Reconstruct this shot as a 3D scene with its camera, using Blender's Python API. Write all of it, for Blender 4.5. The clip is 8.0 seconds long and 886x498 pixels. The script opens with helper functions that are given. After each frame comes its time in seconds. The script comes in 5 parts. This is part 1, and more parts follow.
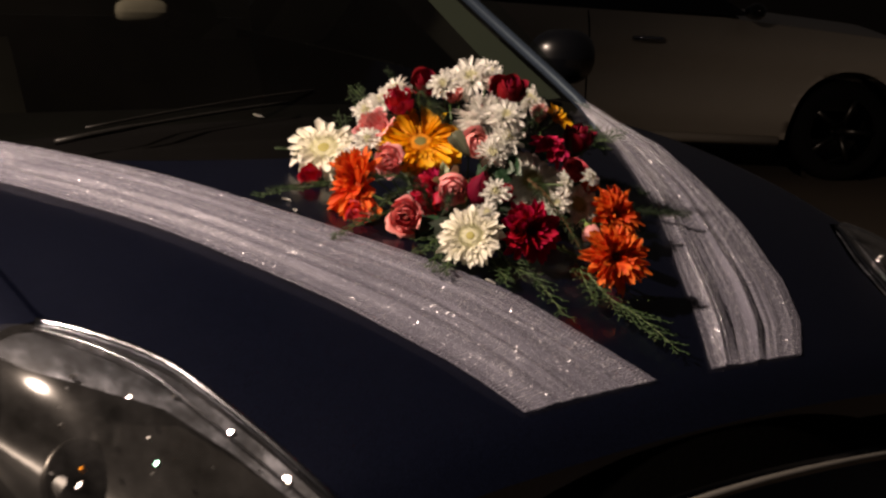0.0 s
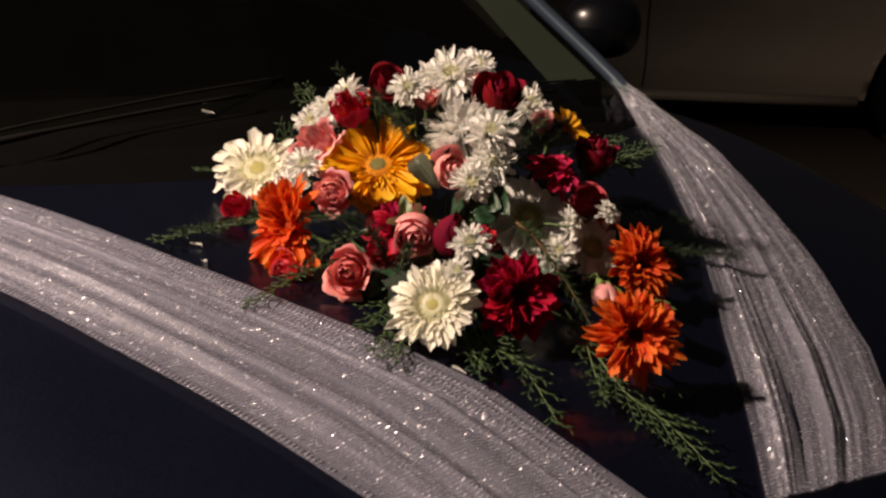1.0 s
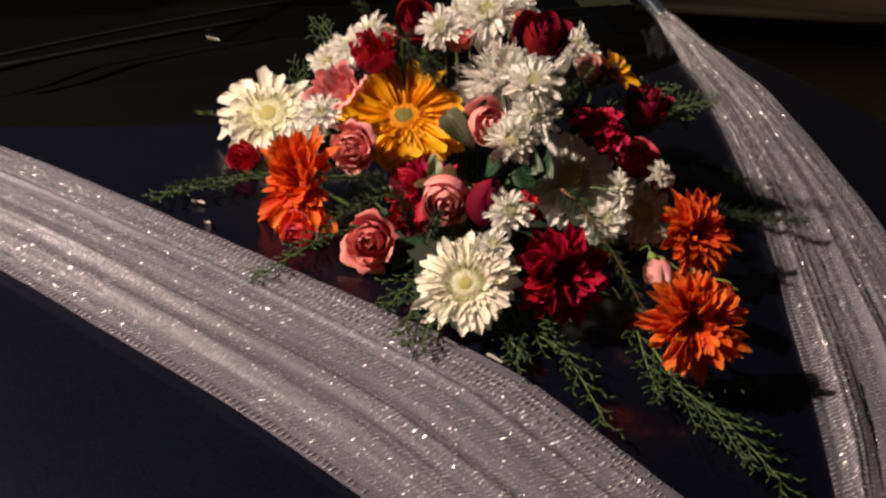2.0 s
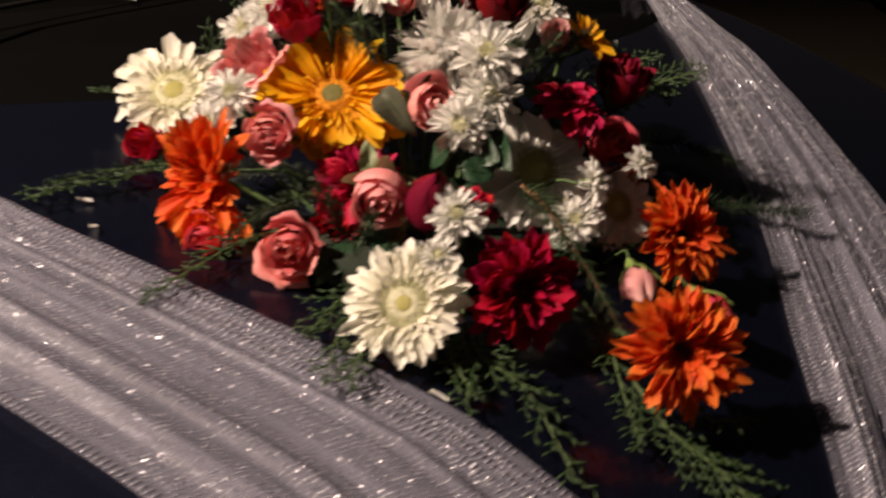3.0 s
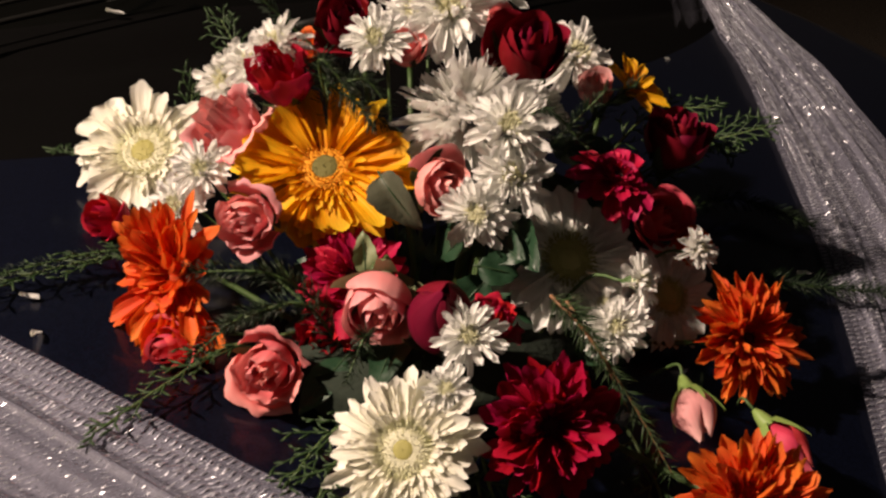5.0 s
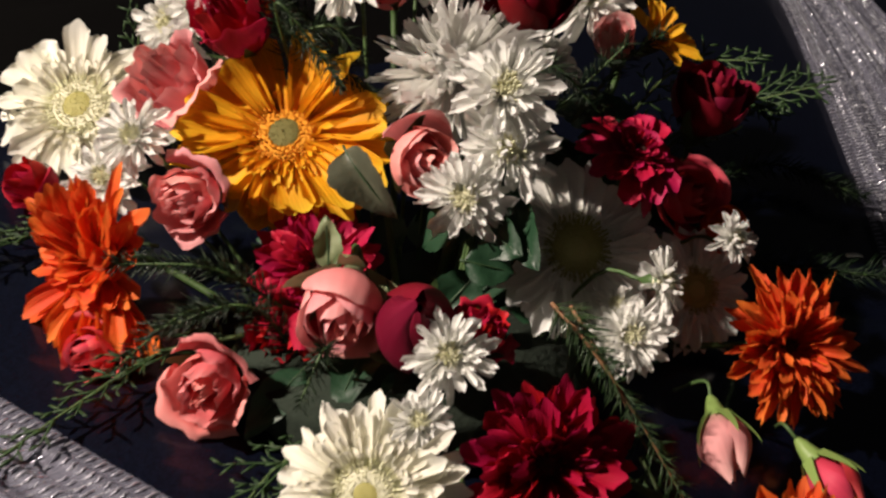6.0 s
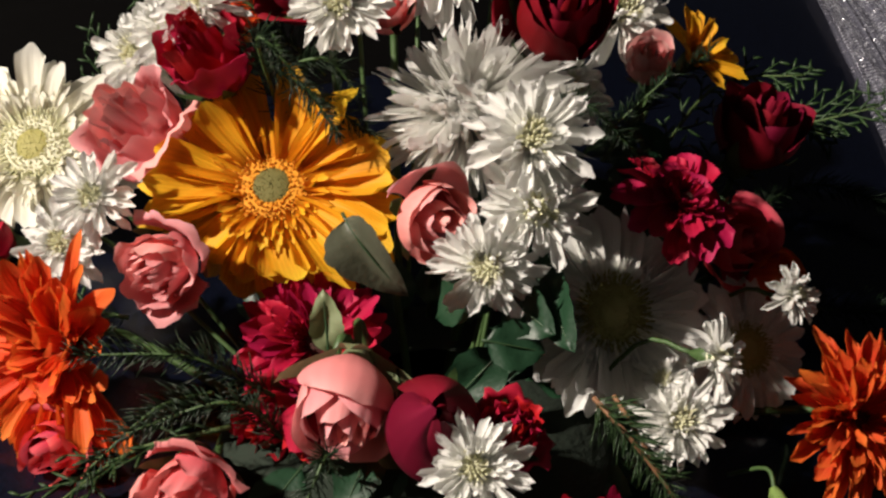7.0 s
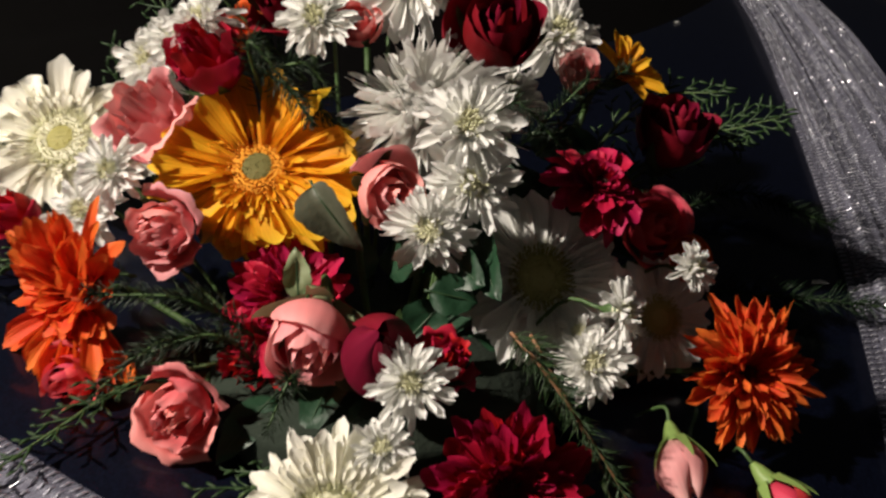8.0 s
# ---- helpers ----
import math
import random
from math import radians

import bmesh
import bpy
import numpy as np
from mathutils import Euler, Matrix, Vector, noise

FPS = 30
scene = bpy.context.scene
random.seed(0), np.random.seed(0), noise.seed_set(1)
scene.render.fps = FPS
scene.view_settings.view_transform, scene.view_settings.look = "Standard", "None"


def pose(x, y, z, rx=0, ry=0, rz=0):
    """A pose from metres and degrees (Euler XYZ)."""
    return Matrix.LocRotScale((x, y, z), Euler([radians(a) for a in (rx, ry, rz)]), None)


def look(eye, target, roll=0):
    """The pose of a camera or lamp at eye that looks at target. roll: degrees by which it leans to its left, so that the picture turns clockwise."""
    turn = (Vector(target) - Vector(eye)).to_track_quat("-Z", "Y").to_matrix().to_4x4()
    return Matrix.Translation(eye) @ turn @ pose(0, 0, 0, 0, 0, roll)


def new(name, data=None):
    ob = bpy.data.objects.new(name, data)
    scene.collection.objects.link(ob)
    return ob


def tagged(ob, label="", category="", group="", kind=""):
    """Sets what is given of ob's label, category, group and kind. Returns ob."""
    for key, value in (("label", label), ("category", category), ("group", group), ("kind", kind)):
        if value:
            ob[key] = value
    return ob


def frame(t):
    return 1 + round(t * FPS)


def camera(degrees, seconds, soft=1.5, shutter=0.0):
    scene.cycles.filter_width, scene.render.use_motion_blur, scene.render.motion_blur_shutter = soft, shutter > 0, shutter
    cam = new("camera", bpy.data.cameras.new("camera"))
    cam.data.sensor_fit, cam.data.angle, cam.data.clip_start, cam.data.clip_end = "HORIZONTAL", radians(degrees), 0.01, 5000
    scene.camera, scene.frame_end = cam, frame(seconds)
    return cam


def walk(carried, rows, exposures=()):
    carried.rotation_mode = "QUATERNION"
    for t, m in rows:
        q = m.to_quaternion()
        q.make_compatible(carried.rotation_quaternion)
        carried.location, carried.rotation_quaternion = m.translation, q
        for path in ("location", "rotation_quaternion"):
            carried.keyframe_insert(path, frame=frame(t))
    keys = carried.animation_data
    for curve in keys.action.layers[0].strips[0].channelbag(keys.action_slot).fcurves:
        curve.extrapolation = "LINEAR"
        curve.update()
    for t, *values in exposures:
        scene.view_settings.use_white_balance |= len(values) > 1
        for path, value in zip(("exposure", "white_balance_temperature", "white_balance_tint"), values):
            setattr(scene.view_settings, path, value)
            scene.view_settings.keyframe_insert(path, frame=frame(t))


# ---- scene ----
cam = camera(40.1, 8.0, soft=2.5, shutter=0.5)
METRES, EYE, TILT, LEAN, TURN = 1.5, 1.31, -14.5, -3.5, 0.0
ROWS = [
    (0.0, 0.0, 0.0, 0.0, -0.0, 0.0, 0.0),
    (0.5, 0.0278, 0.1683, 0.0302, 0.47, -1.06, 0.4),
    (1.0, 0.074, 0.2988, 0.0792, 3.25, -2.41, -0.07),
    (1.5, 0.0838, 0.3453, 0.0909, 4.6, -4.15, -1.04),
    (1.7, 0.0704, 0.3612, 0.1052, 4.37, -5.29, -1.24),
    (2.8, 0.0375, 0.4963, 0.121, 1.35, -9.21, -0.09),
    (3.0, 0.0608, 0.5223, 0.1235, 2.21, -9.04, -1.06),
    (3.5, 0.1156, 0.5616, 0.1463, 8.21, -9.37, -3.08),
    (4.0, 0.1212, 0.5775, 0.1553, 10.18, -11.18, -3.0),
    (4.5, 0.1031, 0.606, 0.1671, 8.19, -11.23, -2.11),
    (5.0, 0.0681, 0.6419, 0.1738, 4.3, -11.47, -0.86),
    (5.2, 0.0616, 0.6519, 0.1715, 3.48, -11.73, -0.64),
    (6.3, 0.0763, 0.7655, 0.187, 5.89, -16.63, -1.51),
    (6.5, 0.0699, 0.7792, 0.1913, 5.66, -17.07, -1.06),
    (7.0, 0.0587, 0.8034, 0.1989, 4.47, -17.69, -0.57),
    (7.5, 0.0702, 0.7814, 0.1966, 4.17, -16.91, -0.89),
    (8.0, 0.0886, 0.725, 0.1885, 5.57, -14.55, -1.31),
]
walk(cam, [(t, pose(0, 0, EYE, TILT, LEAN, TURN) @ pose(METRES * x, METRES * y, METRES * z, 90 + pitch, roll, yaw)) for t, x, y, z, yaw, pitch, roll in ROWS],
     ((0.0, 0.06, 7080, 20), (1.5, 0.06, 7080, 20), (3.5, 0.1, 7080, 20), (5.0, 0.05, 6950, 19), (6.5, 0.08, 6000, 10), (8.0, 0.0, 6000, 9)))

# ---- night: one hard lamp high on the near side, faint sky glow ----
world = bpy.data.worlds.new("night")
world.use_nodes = True
world.node_tree.nodes["Background"].inputs[0].default_value = (0.80, 0.74, 0.70, 1)
world.node_tree.nodes["Background"].inputs[1].default_value = 0.011
scene.world = world
lamp = bpy.data.lights.new("lamp_light", "SPOT")
lamp.energy, lamp.color, lamp.shadow_soft_size = 560, (1.0, 0.84, 0.68), 0.045
lamp.spot_size, lamp.spot_blend = radians(97), 1.0
new("lamp_light", lamp).matrix_basis = look((-1.75, 0.90, 2.75), (0.02, 1.62, 0.95))

# ---- materials ----


class Nodes:
    """A small writer of node trees."""

    def __init__(self, name):
        self.m = bpy.data.materials.new(name)
        self.m.use_nodes = True
        self.t = self.m.node_tree
        self.t.nodes.clear()
        self.out = self.t.nodes.new("ShaderNodeOutputMaterial")

    def n(self, kind, ins=None, operation=None, data_type=None, blend_type=None):
        node = self.t.nodes.new("ShaderNode" + kind)
        if operation:
            node.operation = operation
        if data_type:
            node.data_type, node.blend_type = data_type, blend_type
        for k, v in (ins or {}).items():
            self.put(node.inputs[k], v)
        return node

    def put(self, socket, v):
        if isinstance(v, bpy.types.NodeSocket):
            self.t.links.new(v, socket)
        elif isinstance(v, tuple) and len(v) == 3 and socket.type == "RGBA":
            socket.default_value = (*v, 1)
        else:
            socket.default_value = v

    def math(self, op, a, b=0.0, c=0.0):
        return self.n("Math", {0: a, 1: b, 2: c}, operation=op).outputs[0]

    def mix(self, f, a, b, how="MIX"):
        node = self.n("Mix", {0: f, 6: a, 7: b}, data_type="RGBA", blend_type=how)
        return node.outputs[2]

    def ramp(self, f, *stops):
        node = self.n("ValToRGB", {0: f})
        els = node.color_ramp.elements
        while len(els) < len(stops):
            els.new(0.5)
        for e, (p, c) in zip(els, stops):
            e.position, e.color = p, (*c, 1)
        return node.outputs[0]

    def noise(self, scale, detail=3.0, vec=None, rough=0.5):
        node = self.n("TexNoise", {"Scale": scale, "Detail": detail, "Roughness": rough})
        if vec is not None:
            self.put(node.inputs["Vector"], vec)
        return node.outputs[0]

    def bump(self, h, strength, dist):
        return self.n("Bump", {"Height": h, "Strength": strength, "Distance": dist}).outputs[0]

    def end(self, shader):
        self.t.links.new(shader, self.out.inputs[0])
        return self.m


def petal_material(name, base, tip, core, sheen=0.35, glow=0.3, vein=0.5):
    """Petal tissue: colour from base to tip, lengthwise veins, a little light let through."""
    w = Nodes(name)
    uv = w.n("UVMap").outputs[0]
    sep = w.n("SeparateXYZ", {0: uv})
    info = w.n("ObjectInfo").outputs["Random"]
    wob = w.noise(90, 4, w.n("TexCoord").outputs["Object"])
    along = w.math("ADD", sep.outputs[1], w.math("MULTIPLY", w.math("SUBTRACT", wob, 0.5), 0.35))
    col = w.ramp(along, (0.0, core), (0.28, base), (0.7, base), (1.0, tip))
    stripes = w.n("TexWave", {"Vector": w.n("CombineXYZ", {0: sep.outputs[0], 1: w.math("MULTIPLY", sep.outputs[1], 0.12)}).outputs[0],
                              "Scale": 2.4, "Distortion": 1.5, "Detail": 2.0}).outputs["Fac"]
    col = w.mix(w.math("MULTIPLY", w.math("SUBTRACT", 1.0, stripes), 0.28 * vein), col, w.mix(1.0, col, (0.45, 0.42, 0.4), "MULTIPLY"))
    hsv = w.n("HueSaturation", {"Hue": w.math("ADD", 0.49, w.math("MULTIPLY", info, 0.02)),
                                "Value": w.math("ADD", 0.88, w.math("MULTIPLY", info, 0.18)), "Color": col})
    col = w.mix(w.math("MULTIPLY", w.ramp(w.noise(35, 4, w.n("TexCoord").outputs["Object"]), (0.6, (0, 0, 0)), (0.78, (1, 1, 1))), 0.18),
                hsv.outputs[0], w.mix(1.0, hsv.outputs[0], (0.62, 0.5, 0.36), "MULTIPLY"))
    nor = w.bump(w.math("ADD", stripes, w.math("MULTIPLY", wob, 0.8)), 0.35 * vein, 0.0012)
    p = w.n("BsdfPrincipled", {"Base Color": col, "Roughness": 0.56, "Specular IOR Level": sheen * 0.7, "Normal": nor})
    tr = w.n("BsdfTranslucent", {"Color": col, "Normal": nor})
    return w.end(w.n("MixShader", {0: glow, 1: p.outputs[0], 2: tr.outputs[0]}).outputs[0])


def leaf_material(name, a, b, rough=0.45, glow=0.2):
    w = Nodes(name)
    ob = w.n("TexCoord").outputs["Object"]
    rnd = w.n("NewGeometry").outputs["Random Per Island"]
    n1 = w.noise(60, 4, ob)
    col = w.mix(w.math("MULTIPLY", w.math("ADD", n1, rnd), 0.5), a, b)
    p = w.n("BsdfPrincipled", {"Base Color": col, "Roughness": rough, "Normal": w.bump(w.noise(240, 3, ob), 0.4, 0.001)})
    return w.end(w.n("MixShader", {0: glow, 1: p.outputs[0], 2: w.n("BsdfTranslucent", {"Color": col}).outputs[0]}).outputs[0])


def plain_material(name, col, rough=0.5, metal=0.0, grain=30.0, vary=0.25, bump=0.15, coat=0.0, spec=0.5):
    w = Nodes(name)
    ob = w.n("TexCoord").outputs["Object"]
    n1, n2 = w.noise(grain, 5, ob), w.noise(grain * 0.13, 3, ob)
    dark = tuple(c * (1 - vary) for c in col)
    c = w.mix(w.math("MULTIPLY", w.math("ADD", n1, n2), 0.5), dark, tuple(min(1, c * (1 + vary)) for c in col))
    p = w.n("BsdfPrincipled", {"Base Color": c, "Metallic": metal, "Roughness": w.math("ADD", rough - 0.08, w.math("MULTIPLY", n2, 0.16)),
                               "Specular IOR Level": spec, "Normal": w.bump(n1, bump, 0.002), "Coat Weight": coat, "Coat Roughness": 0.05})
    return w.end(p.outputs[0])


def paint_material(name, col, flake, dust_haze):
    """Metallic car paint under clear coat, with fine dust and faint smears."""
    w = Nodes(name)
    ob = w.n("TexCoord").outputs["Object"]
    fl = w.n("TexVoronoi", {"Vector": ob, "Scale": 900.0}).outputs["Color"]
    smear = w.noise(3.0, 6, ob, 0.65)
    fine = w.noise(420, 2, ob)
    c = w.mix(w.math("MULTIPLY", w.n("SeparateColor", {0: fl}).outputs[0], 0.35), col, flake)
    c = w.mix(w.math("MULTIPLY", w.ramp(w.math("ADD", w.math("MULTIPLY", fine, 0.5), w.math("MULTIPLY", smear, 0.5)), (0.5, (0, 0, 0)), (0.75, (1, 1, 1))), dust_haze), c, (0.3, 0.28, 0.27))
    p = w.n("BsdfPrincipled", {"Base Color": c, "Metallic": 0.75, "Roughness": w.math("ADD", 0.31, w.math("MULTIPLY", smear, 0.14)),
                               "Coat Weight": 0.8, "Coat Roughness": w.math("ADD", 0.07, w.math("MULTIPLY", smear, 0.14))})
    return w.end(p.outputs[0])


def organza_material(name, sheer):
    """Sheer woven ribbon: fine crosswise threads, open mesh between them, bright metallic runs."""
    w = Nodes(name)
    sep = w.n("SeparateXYZ", {0: w.n("UVMap").outputs[0]})
    u, v = sep.outputs[0], sep.outputs[1]
    weave = w.n("CombineXYZ", {0: u, 1: v}).outputs[0]
    wob = w.math("MULTIPLY", w.noise(30, 3, weave), 0.006)
    weft = w.math("ABSOLUTE", w.math("SINE", w.math("MULTIPLY", w.math("ADD", u, wob), 2700.0)))
    warp = w.math("ABSOLUTE", w.math("SINE", w.math("MULTIPLY", w.math("ADD", v, wob), 2300.0)))
    thread = w.math("MAXIMUM", weft, w.math("MULTIPLY", warp, 0.6))
    bands = w.noise(1.0, 4, w.n("CombineXYZ", {0: w.math("MULTIPLY", u, 5.0), 1: w.math("MULTIPLY", v, 55.0)}).outputs[0])
    dash = w.noise(1.0, 1, w.n("CombineXYZ", {0: w.math("MULTIPLY", u, 800.0), 1: w.math("MULTIPLY", v, 230.0)}).outputs[0])
    shine = w.ramp(w.math("MULTIPLY", w.math("MULTIPLY", weft, dash), w.math("ADD", 0.45, bands)), (0.46, (0, 0, 0)), (0.70, (0.4, 0.4, 0.4)))
    nor = w.bump(thread, 0.25, 0.0004)
    body = w.n("BsdfPrincipled", {"Base Color": w.mix(bands, (0.15, 0.152, 0.202), (0.335, 0.336, 0.43)), "Roughness": 0.5,
                                  "Normal": nor, "Specular IOR Level": 0.35})
    thru = w.n("BsdfTranslucent", {"Color": (0.32, 0.31, 0.37)})
    cloth = w.n("MixShader", {0: 0.25, 1: body.outputs[0], 2: thru.outputs[0]}).outputs[0]
    foil = w.n("BsdfPrincipled", {"Base Color": (0.78, 0.78, 0.92), "Metallic": 0.4, "Roughness": 0.5, "Normal": nor})
    cloth = w.n("MixShader", {0: shine, 1: cloth, 2: foil.outputs[0]}).outputs[0]
    gaps = w.math("ADD", sheer, w.math("MULTIPLY", w.math("SUBTRACT", 1.0, thread), 0.55))
    gaps = w.math("MULTIPLY", gaps, w.math("SUBTRACT", 1.0, shine))
    return w.end(w.n("MixShader", {0: gaps, 1: cloth, 2: w.n("BsdfTransparent").outputs[0]}).outputs[0])


def clear_material(name, tint, gloss_rough=0.02, ior=1.5, dust_haze=0.0):
    w = Nodes(name)
    fres = w.n("Fresnel", {"IOR": ior}).outputs[0]
    g = w.n("BsdfGlossy", {"Color": (1, 1, 1), "Roughness": w.math("ADD", gloss_rough, w.math("MULTIPLY", w.noise(5, 4, w.n("TexCoord").outputs["Object"]), 0.04))})
    clear = w.n("MixShader", {0: fres, 1: w.n("BsdfTransparent", {"Color": tint}).outputs[0], 2: g.outputs[0]}).outputs[0]
    # pale film mixed in as a painted haze that lifts the glass's blacks
    film = w.math("MULTIPLY", w.noise(4, 5, w.n("TexCoord").outputs["Object"], 0.65), dust_haze * 2)
    return w.end(w.n("MixShader", {0: film, 1: clear, 2: w.n("BsdfDiffuse", {"Color": (0.5, 0.46, 0.40)}).outputs[0]}).outputs[0])


def hazed_lens(name):
    """Clear polycarbonate of uneven gloss, with a pale film painted in to lighten the lamp's inside."""
    w = Nodes(name)
    ob = w.n("TexCoord").outputs["Object"]
    patchy = w.noise(1.0, 5, w.n("Mapping", {"Vector": ob, "Scale": (9, 30, 30)}).outputs[0], 0.6)
    g = w.n("BsdfGlossy", {"Color": (1, 1, 1), "Roughness": w.math("ADD", 0.10, w.math("MULTIPLY", patchy, 0.12))})
    clear = w.n("MixShader", {0: w.n("Fresnel", {"IOR": 1.6}).outputs[0], 1: w.n("BsdfTransparent", {"Color": (0.88, 0.88, 0.86)}).outputs[0], 2: g.outputs[0]})
    cloud = w.math("MULTIPLY", w.ramp(patchy, (0.30, (0, 0, 0)), (0.75, (1, 1, 1))), 0.020)
    return w.end(w.n("MixShader", {0: w.math("ADD", cloud, 0.003), 1: clear.outputs[0], 2: w.n("BsdfDiffuse", {"Color": (0.72, 0.72, 0.74)}).outputs[0]}).outputs[0])


def streaked_silver(name):
    """Silvered plastic; its long uneven reflections are painted into the base colour."""
    w = Nodes(name)
    ob = w.n("TexCoord").outputs["Object"]
    long = w.noise(1.0, 5, w.n("Mapping", {"Vector": ob, "Scale": (6, 40, 60)}).outputs[0], 0.6)
    spots = w.noise(28.0, 3, ob)
    c = w.ramp(w.math("ADD", w.math("MULTIPLY", long, 0.7), w.math("MULTIPLY", spots, 0.3)), (0.34, (0.012, 0.013, 0.016)), (0.5, (0.06, 0.065, 0.078)), (0.64, (0.19, 0.20, 0.24)))
    return w.end(w.n("BsdfPrincipled", {"Base Color": c, "Metallic": 0.5, "Roughness": 0.34, "Normal": w.bump(long, 0.7, 0.004)}).outputs[0])


def ground_material():
    w = Nodes("asphalt")
    ob = w.n("TexCoord").outputs["Object"]
    big, fine = w.noise(0.8, 5, ob), w.noise(90, 4, ob)
    c = w.mix(big, (0.065, 0.050, 0.036), (0.14, 0.10, 0.064))
    c = w.mix(w.math("MULTIPLY", fine, 0.5), c, (0.03, 0.028, 0.026))
    return w.end(w.n("BsdfPrincipled", {"Base Color": c, "Roughness": 0.9, "Normal": w.bump(fine, 0.8, 0.01)}).outputs[0])


WHITE = petal_material("white_petal", (0.91, 0.91, 0.87), (0.92, 0.92, 0.90), (0.88, 0.89, 0.74), vein=0.15, glow=0.36)
CREAM = petal_material("cream_petal", (0.90, 0.88, 0.76), (0.91, 0.90, 0.82), (0.85, 0.85, 0.62), vein=0.15, glow=0.32)
YELLOW = petal_material("amber_petal", (0.87, 0.42, 0.012), (0.91, 0.56, 0.025), (0.68, 0.25, 0.006), vein=0.5, glow=0.36)
ORANGE = petal_material("orange_petal", (0.86, 0.128, 0.024), (0.90, 0.20, 0.032), (0.62, 0.05, 0.007), vein=0.6, glow=0.36)
CRIMSON = petal_material("crimson_petal", (0.36, 0.005, 0.027), (0.46, 0.010, 0.052), (0.16, 0.003, 0.014), vein=0.4, glow=0.24, sheen=0.1)
MAGENTA = petal_material("magenta_petal", (0.46, 0.007, 0.052), (0.52, 0.012, 0.075), (0.26, 0.004, 0.022), vein=0.4, glow=0.22)
PINK = petal_material("pink_rose_petal", (0.87, 0.30, 0.30), (0.90, 0.43, 0.42), (0.72, 0.17, 0.17), vein=0.25, glow=0.22)
CORAL = petal_material("coral_rose_petal", (0.82, 0.19, 0.195), (0.88, 0.33, 0.32), (0.62, 0.10, 0.10), vein=0.25, glow=0.22)
ROSE_RED = petal_material("rose_red_petal", (0.72, 0.06, 0.085), (0.80, 0.14, 0.15), (0.5, 0.03, 0.04), vein=0.25, glow=0.2)
BLUSH = petal_material("blush_bud_petal", (0.88, 0.42, 0.40), (0.90, 0.55, 0.50), (0.82, 0.5, 0.4), vein=0.25)
DARKRED = petal_material("dark_red_rose_petal", (0.135, 0.003, 0.012), (0.19, 0.006, 0.022), (0.08, 0.002, 0.006), vein=0.2, glow=0.06, sheen=0.2)
RED = petal_material("red_rose_petal", (0.40, 0.006, 0.024), (0.50, 0.014, 0.040), (0.30, 0.005, 0.01), vein=0.3, glow=0.18)
LEAF = leaf_material("rose_leaf", (0.008, 0.030, 0.014), (0.025, 0.074, 0.034))
RIB = leaf_material("leaf_rib", (0.02, 0.05, 0.02), (0.045, 0.09, 0.035))
PALE_LEAF = leaf_material("silvery_leaf_back", (0.07, 0.08, 0.05), (0.15, 0.155, 0.105), 0.5)
SAGE = leaf_material("sage_leaf", (0.15, 0.19, 0.09), (0.26, 0.30, 0.16), 0.5, 0.15)
LIME = leaf_material("young_leaf", (0.16, 0.27, 0.06), (0.30, 0.42, 0.12))
FERN = leaf_material("fern_green", (0.016, 0.046, 0.013), (0.054, 0.104, 0.032), 0.5, 0.25)
TWIG_GREEN = leaf_material("green_twig", (0.05, 0.09, 0.025), (0.10, 0.15, 0.05), 0.6, 0.02)
# fern green darkened: the shade among the blooms is put into the colour
SHADE_NEEDLE = leaf_material("shade_fern_needle", (0.006, 0.018, 0.006), (0.020, 0.046, 0.016), 0.5, 0.25)
STEM = leaf_material("flower_stem", (0.028, 0.062, 0.018), (0.08, 0.14, 0.04), 0.5, 0.05)
TWIG = leaf_material("brown_twig", (0.16, 0.07, 0.03), (0.26, 0.13, 0.06), 0.7, 0.02)
EYE_LIME = leaf_material("lime_floret", (0.74, 0.74, 0.48), (0.86, 0.84, 0.66), 0.6, 0.3)
DISC_LIME = leaf_material("pale_disc", (0.30, 0.28, 0.07), (0.44, 0.40, 0.14), 0.7, 0.1)
EYE_GREEN = leaf_material("olive_floret", (0.30, 0.30, 0.09), (0.46, 0.44, 0.17), 0.6, 0.1)
EYE_AMBER = leaf_material("amber_floret", (0.60, 0.22, 0.006), (0.80, 0.36, 0.010), 0.8, 0.2)
DISC_OLIVE = leaf_material("olive_disc", (0.085, 0.078, 0.014), (0.17, 0.15, 0.035), 0.8, 0.05)
EYE_RUST = leaf_material("rust_floret", (0.45, 0.05, 0.01), (0.66, 0.11, 0.015), 0.6, 0.15)
EYE_DARK = leaf_material("dark_floret", (0.025, 0.006, 0.005), (0.07, 0.015, 0.008), 0.7, 0.05)
FOAM = plain_material("floral_foam", (0.008, 0.016, 0.008), 0.9, 0, 200, 0.4, 0.6)
NAVY = paint_material("navy_car_paint", (0.0028, 0.0045, 0.0145), (0.015, 0.023, 0.066), 0.008)
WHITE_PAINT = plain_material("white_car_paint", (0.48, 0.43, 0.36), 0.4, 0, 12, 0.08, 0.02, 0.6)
BLACK = plain_material("black_plastic", (0.0020, 0.0019, 0.0019), 0.8, 0, 120, 0.3, 0.2, 0.0, 0.03)
WIPER = plain_material("worn_black_metal", (0.008, 0.0076, 0.007), 0.42, 0, 90, 0.6, 0.3, 0.0, 0.4)
RUBBER = plain_material("rubber", (0.012, 0.012, 0.012), 0.85, 0, 80, 0.3, 0.3, 0.0, 0.03)
MIRROR_SHELL = plain_material("dark_mirror_shell", (0.003, 0.0035, 0.005), 0.3, 0, 60, 0.2, 0.02, 0.35)
CHROME = plain_material("chrome", (0.34, 0.36, 0.41), 0.17, 1.0, 60, 0.05, 0.02)
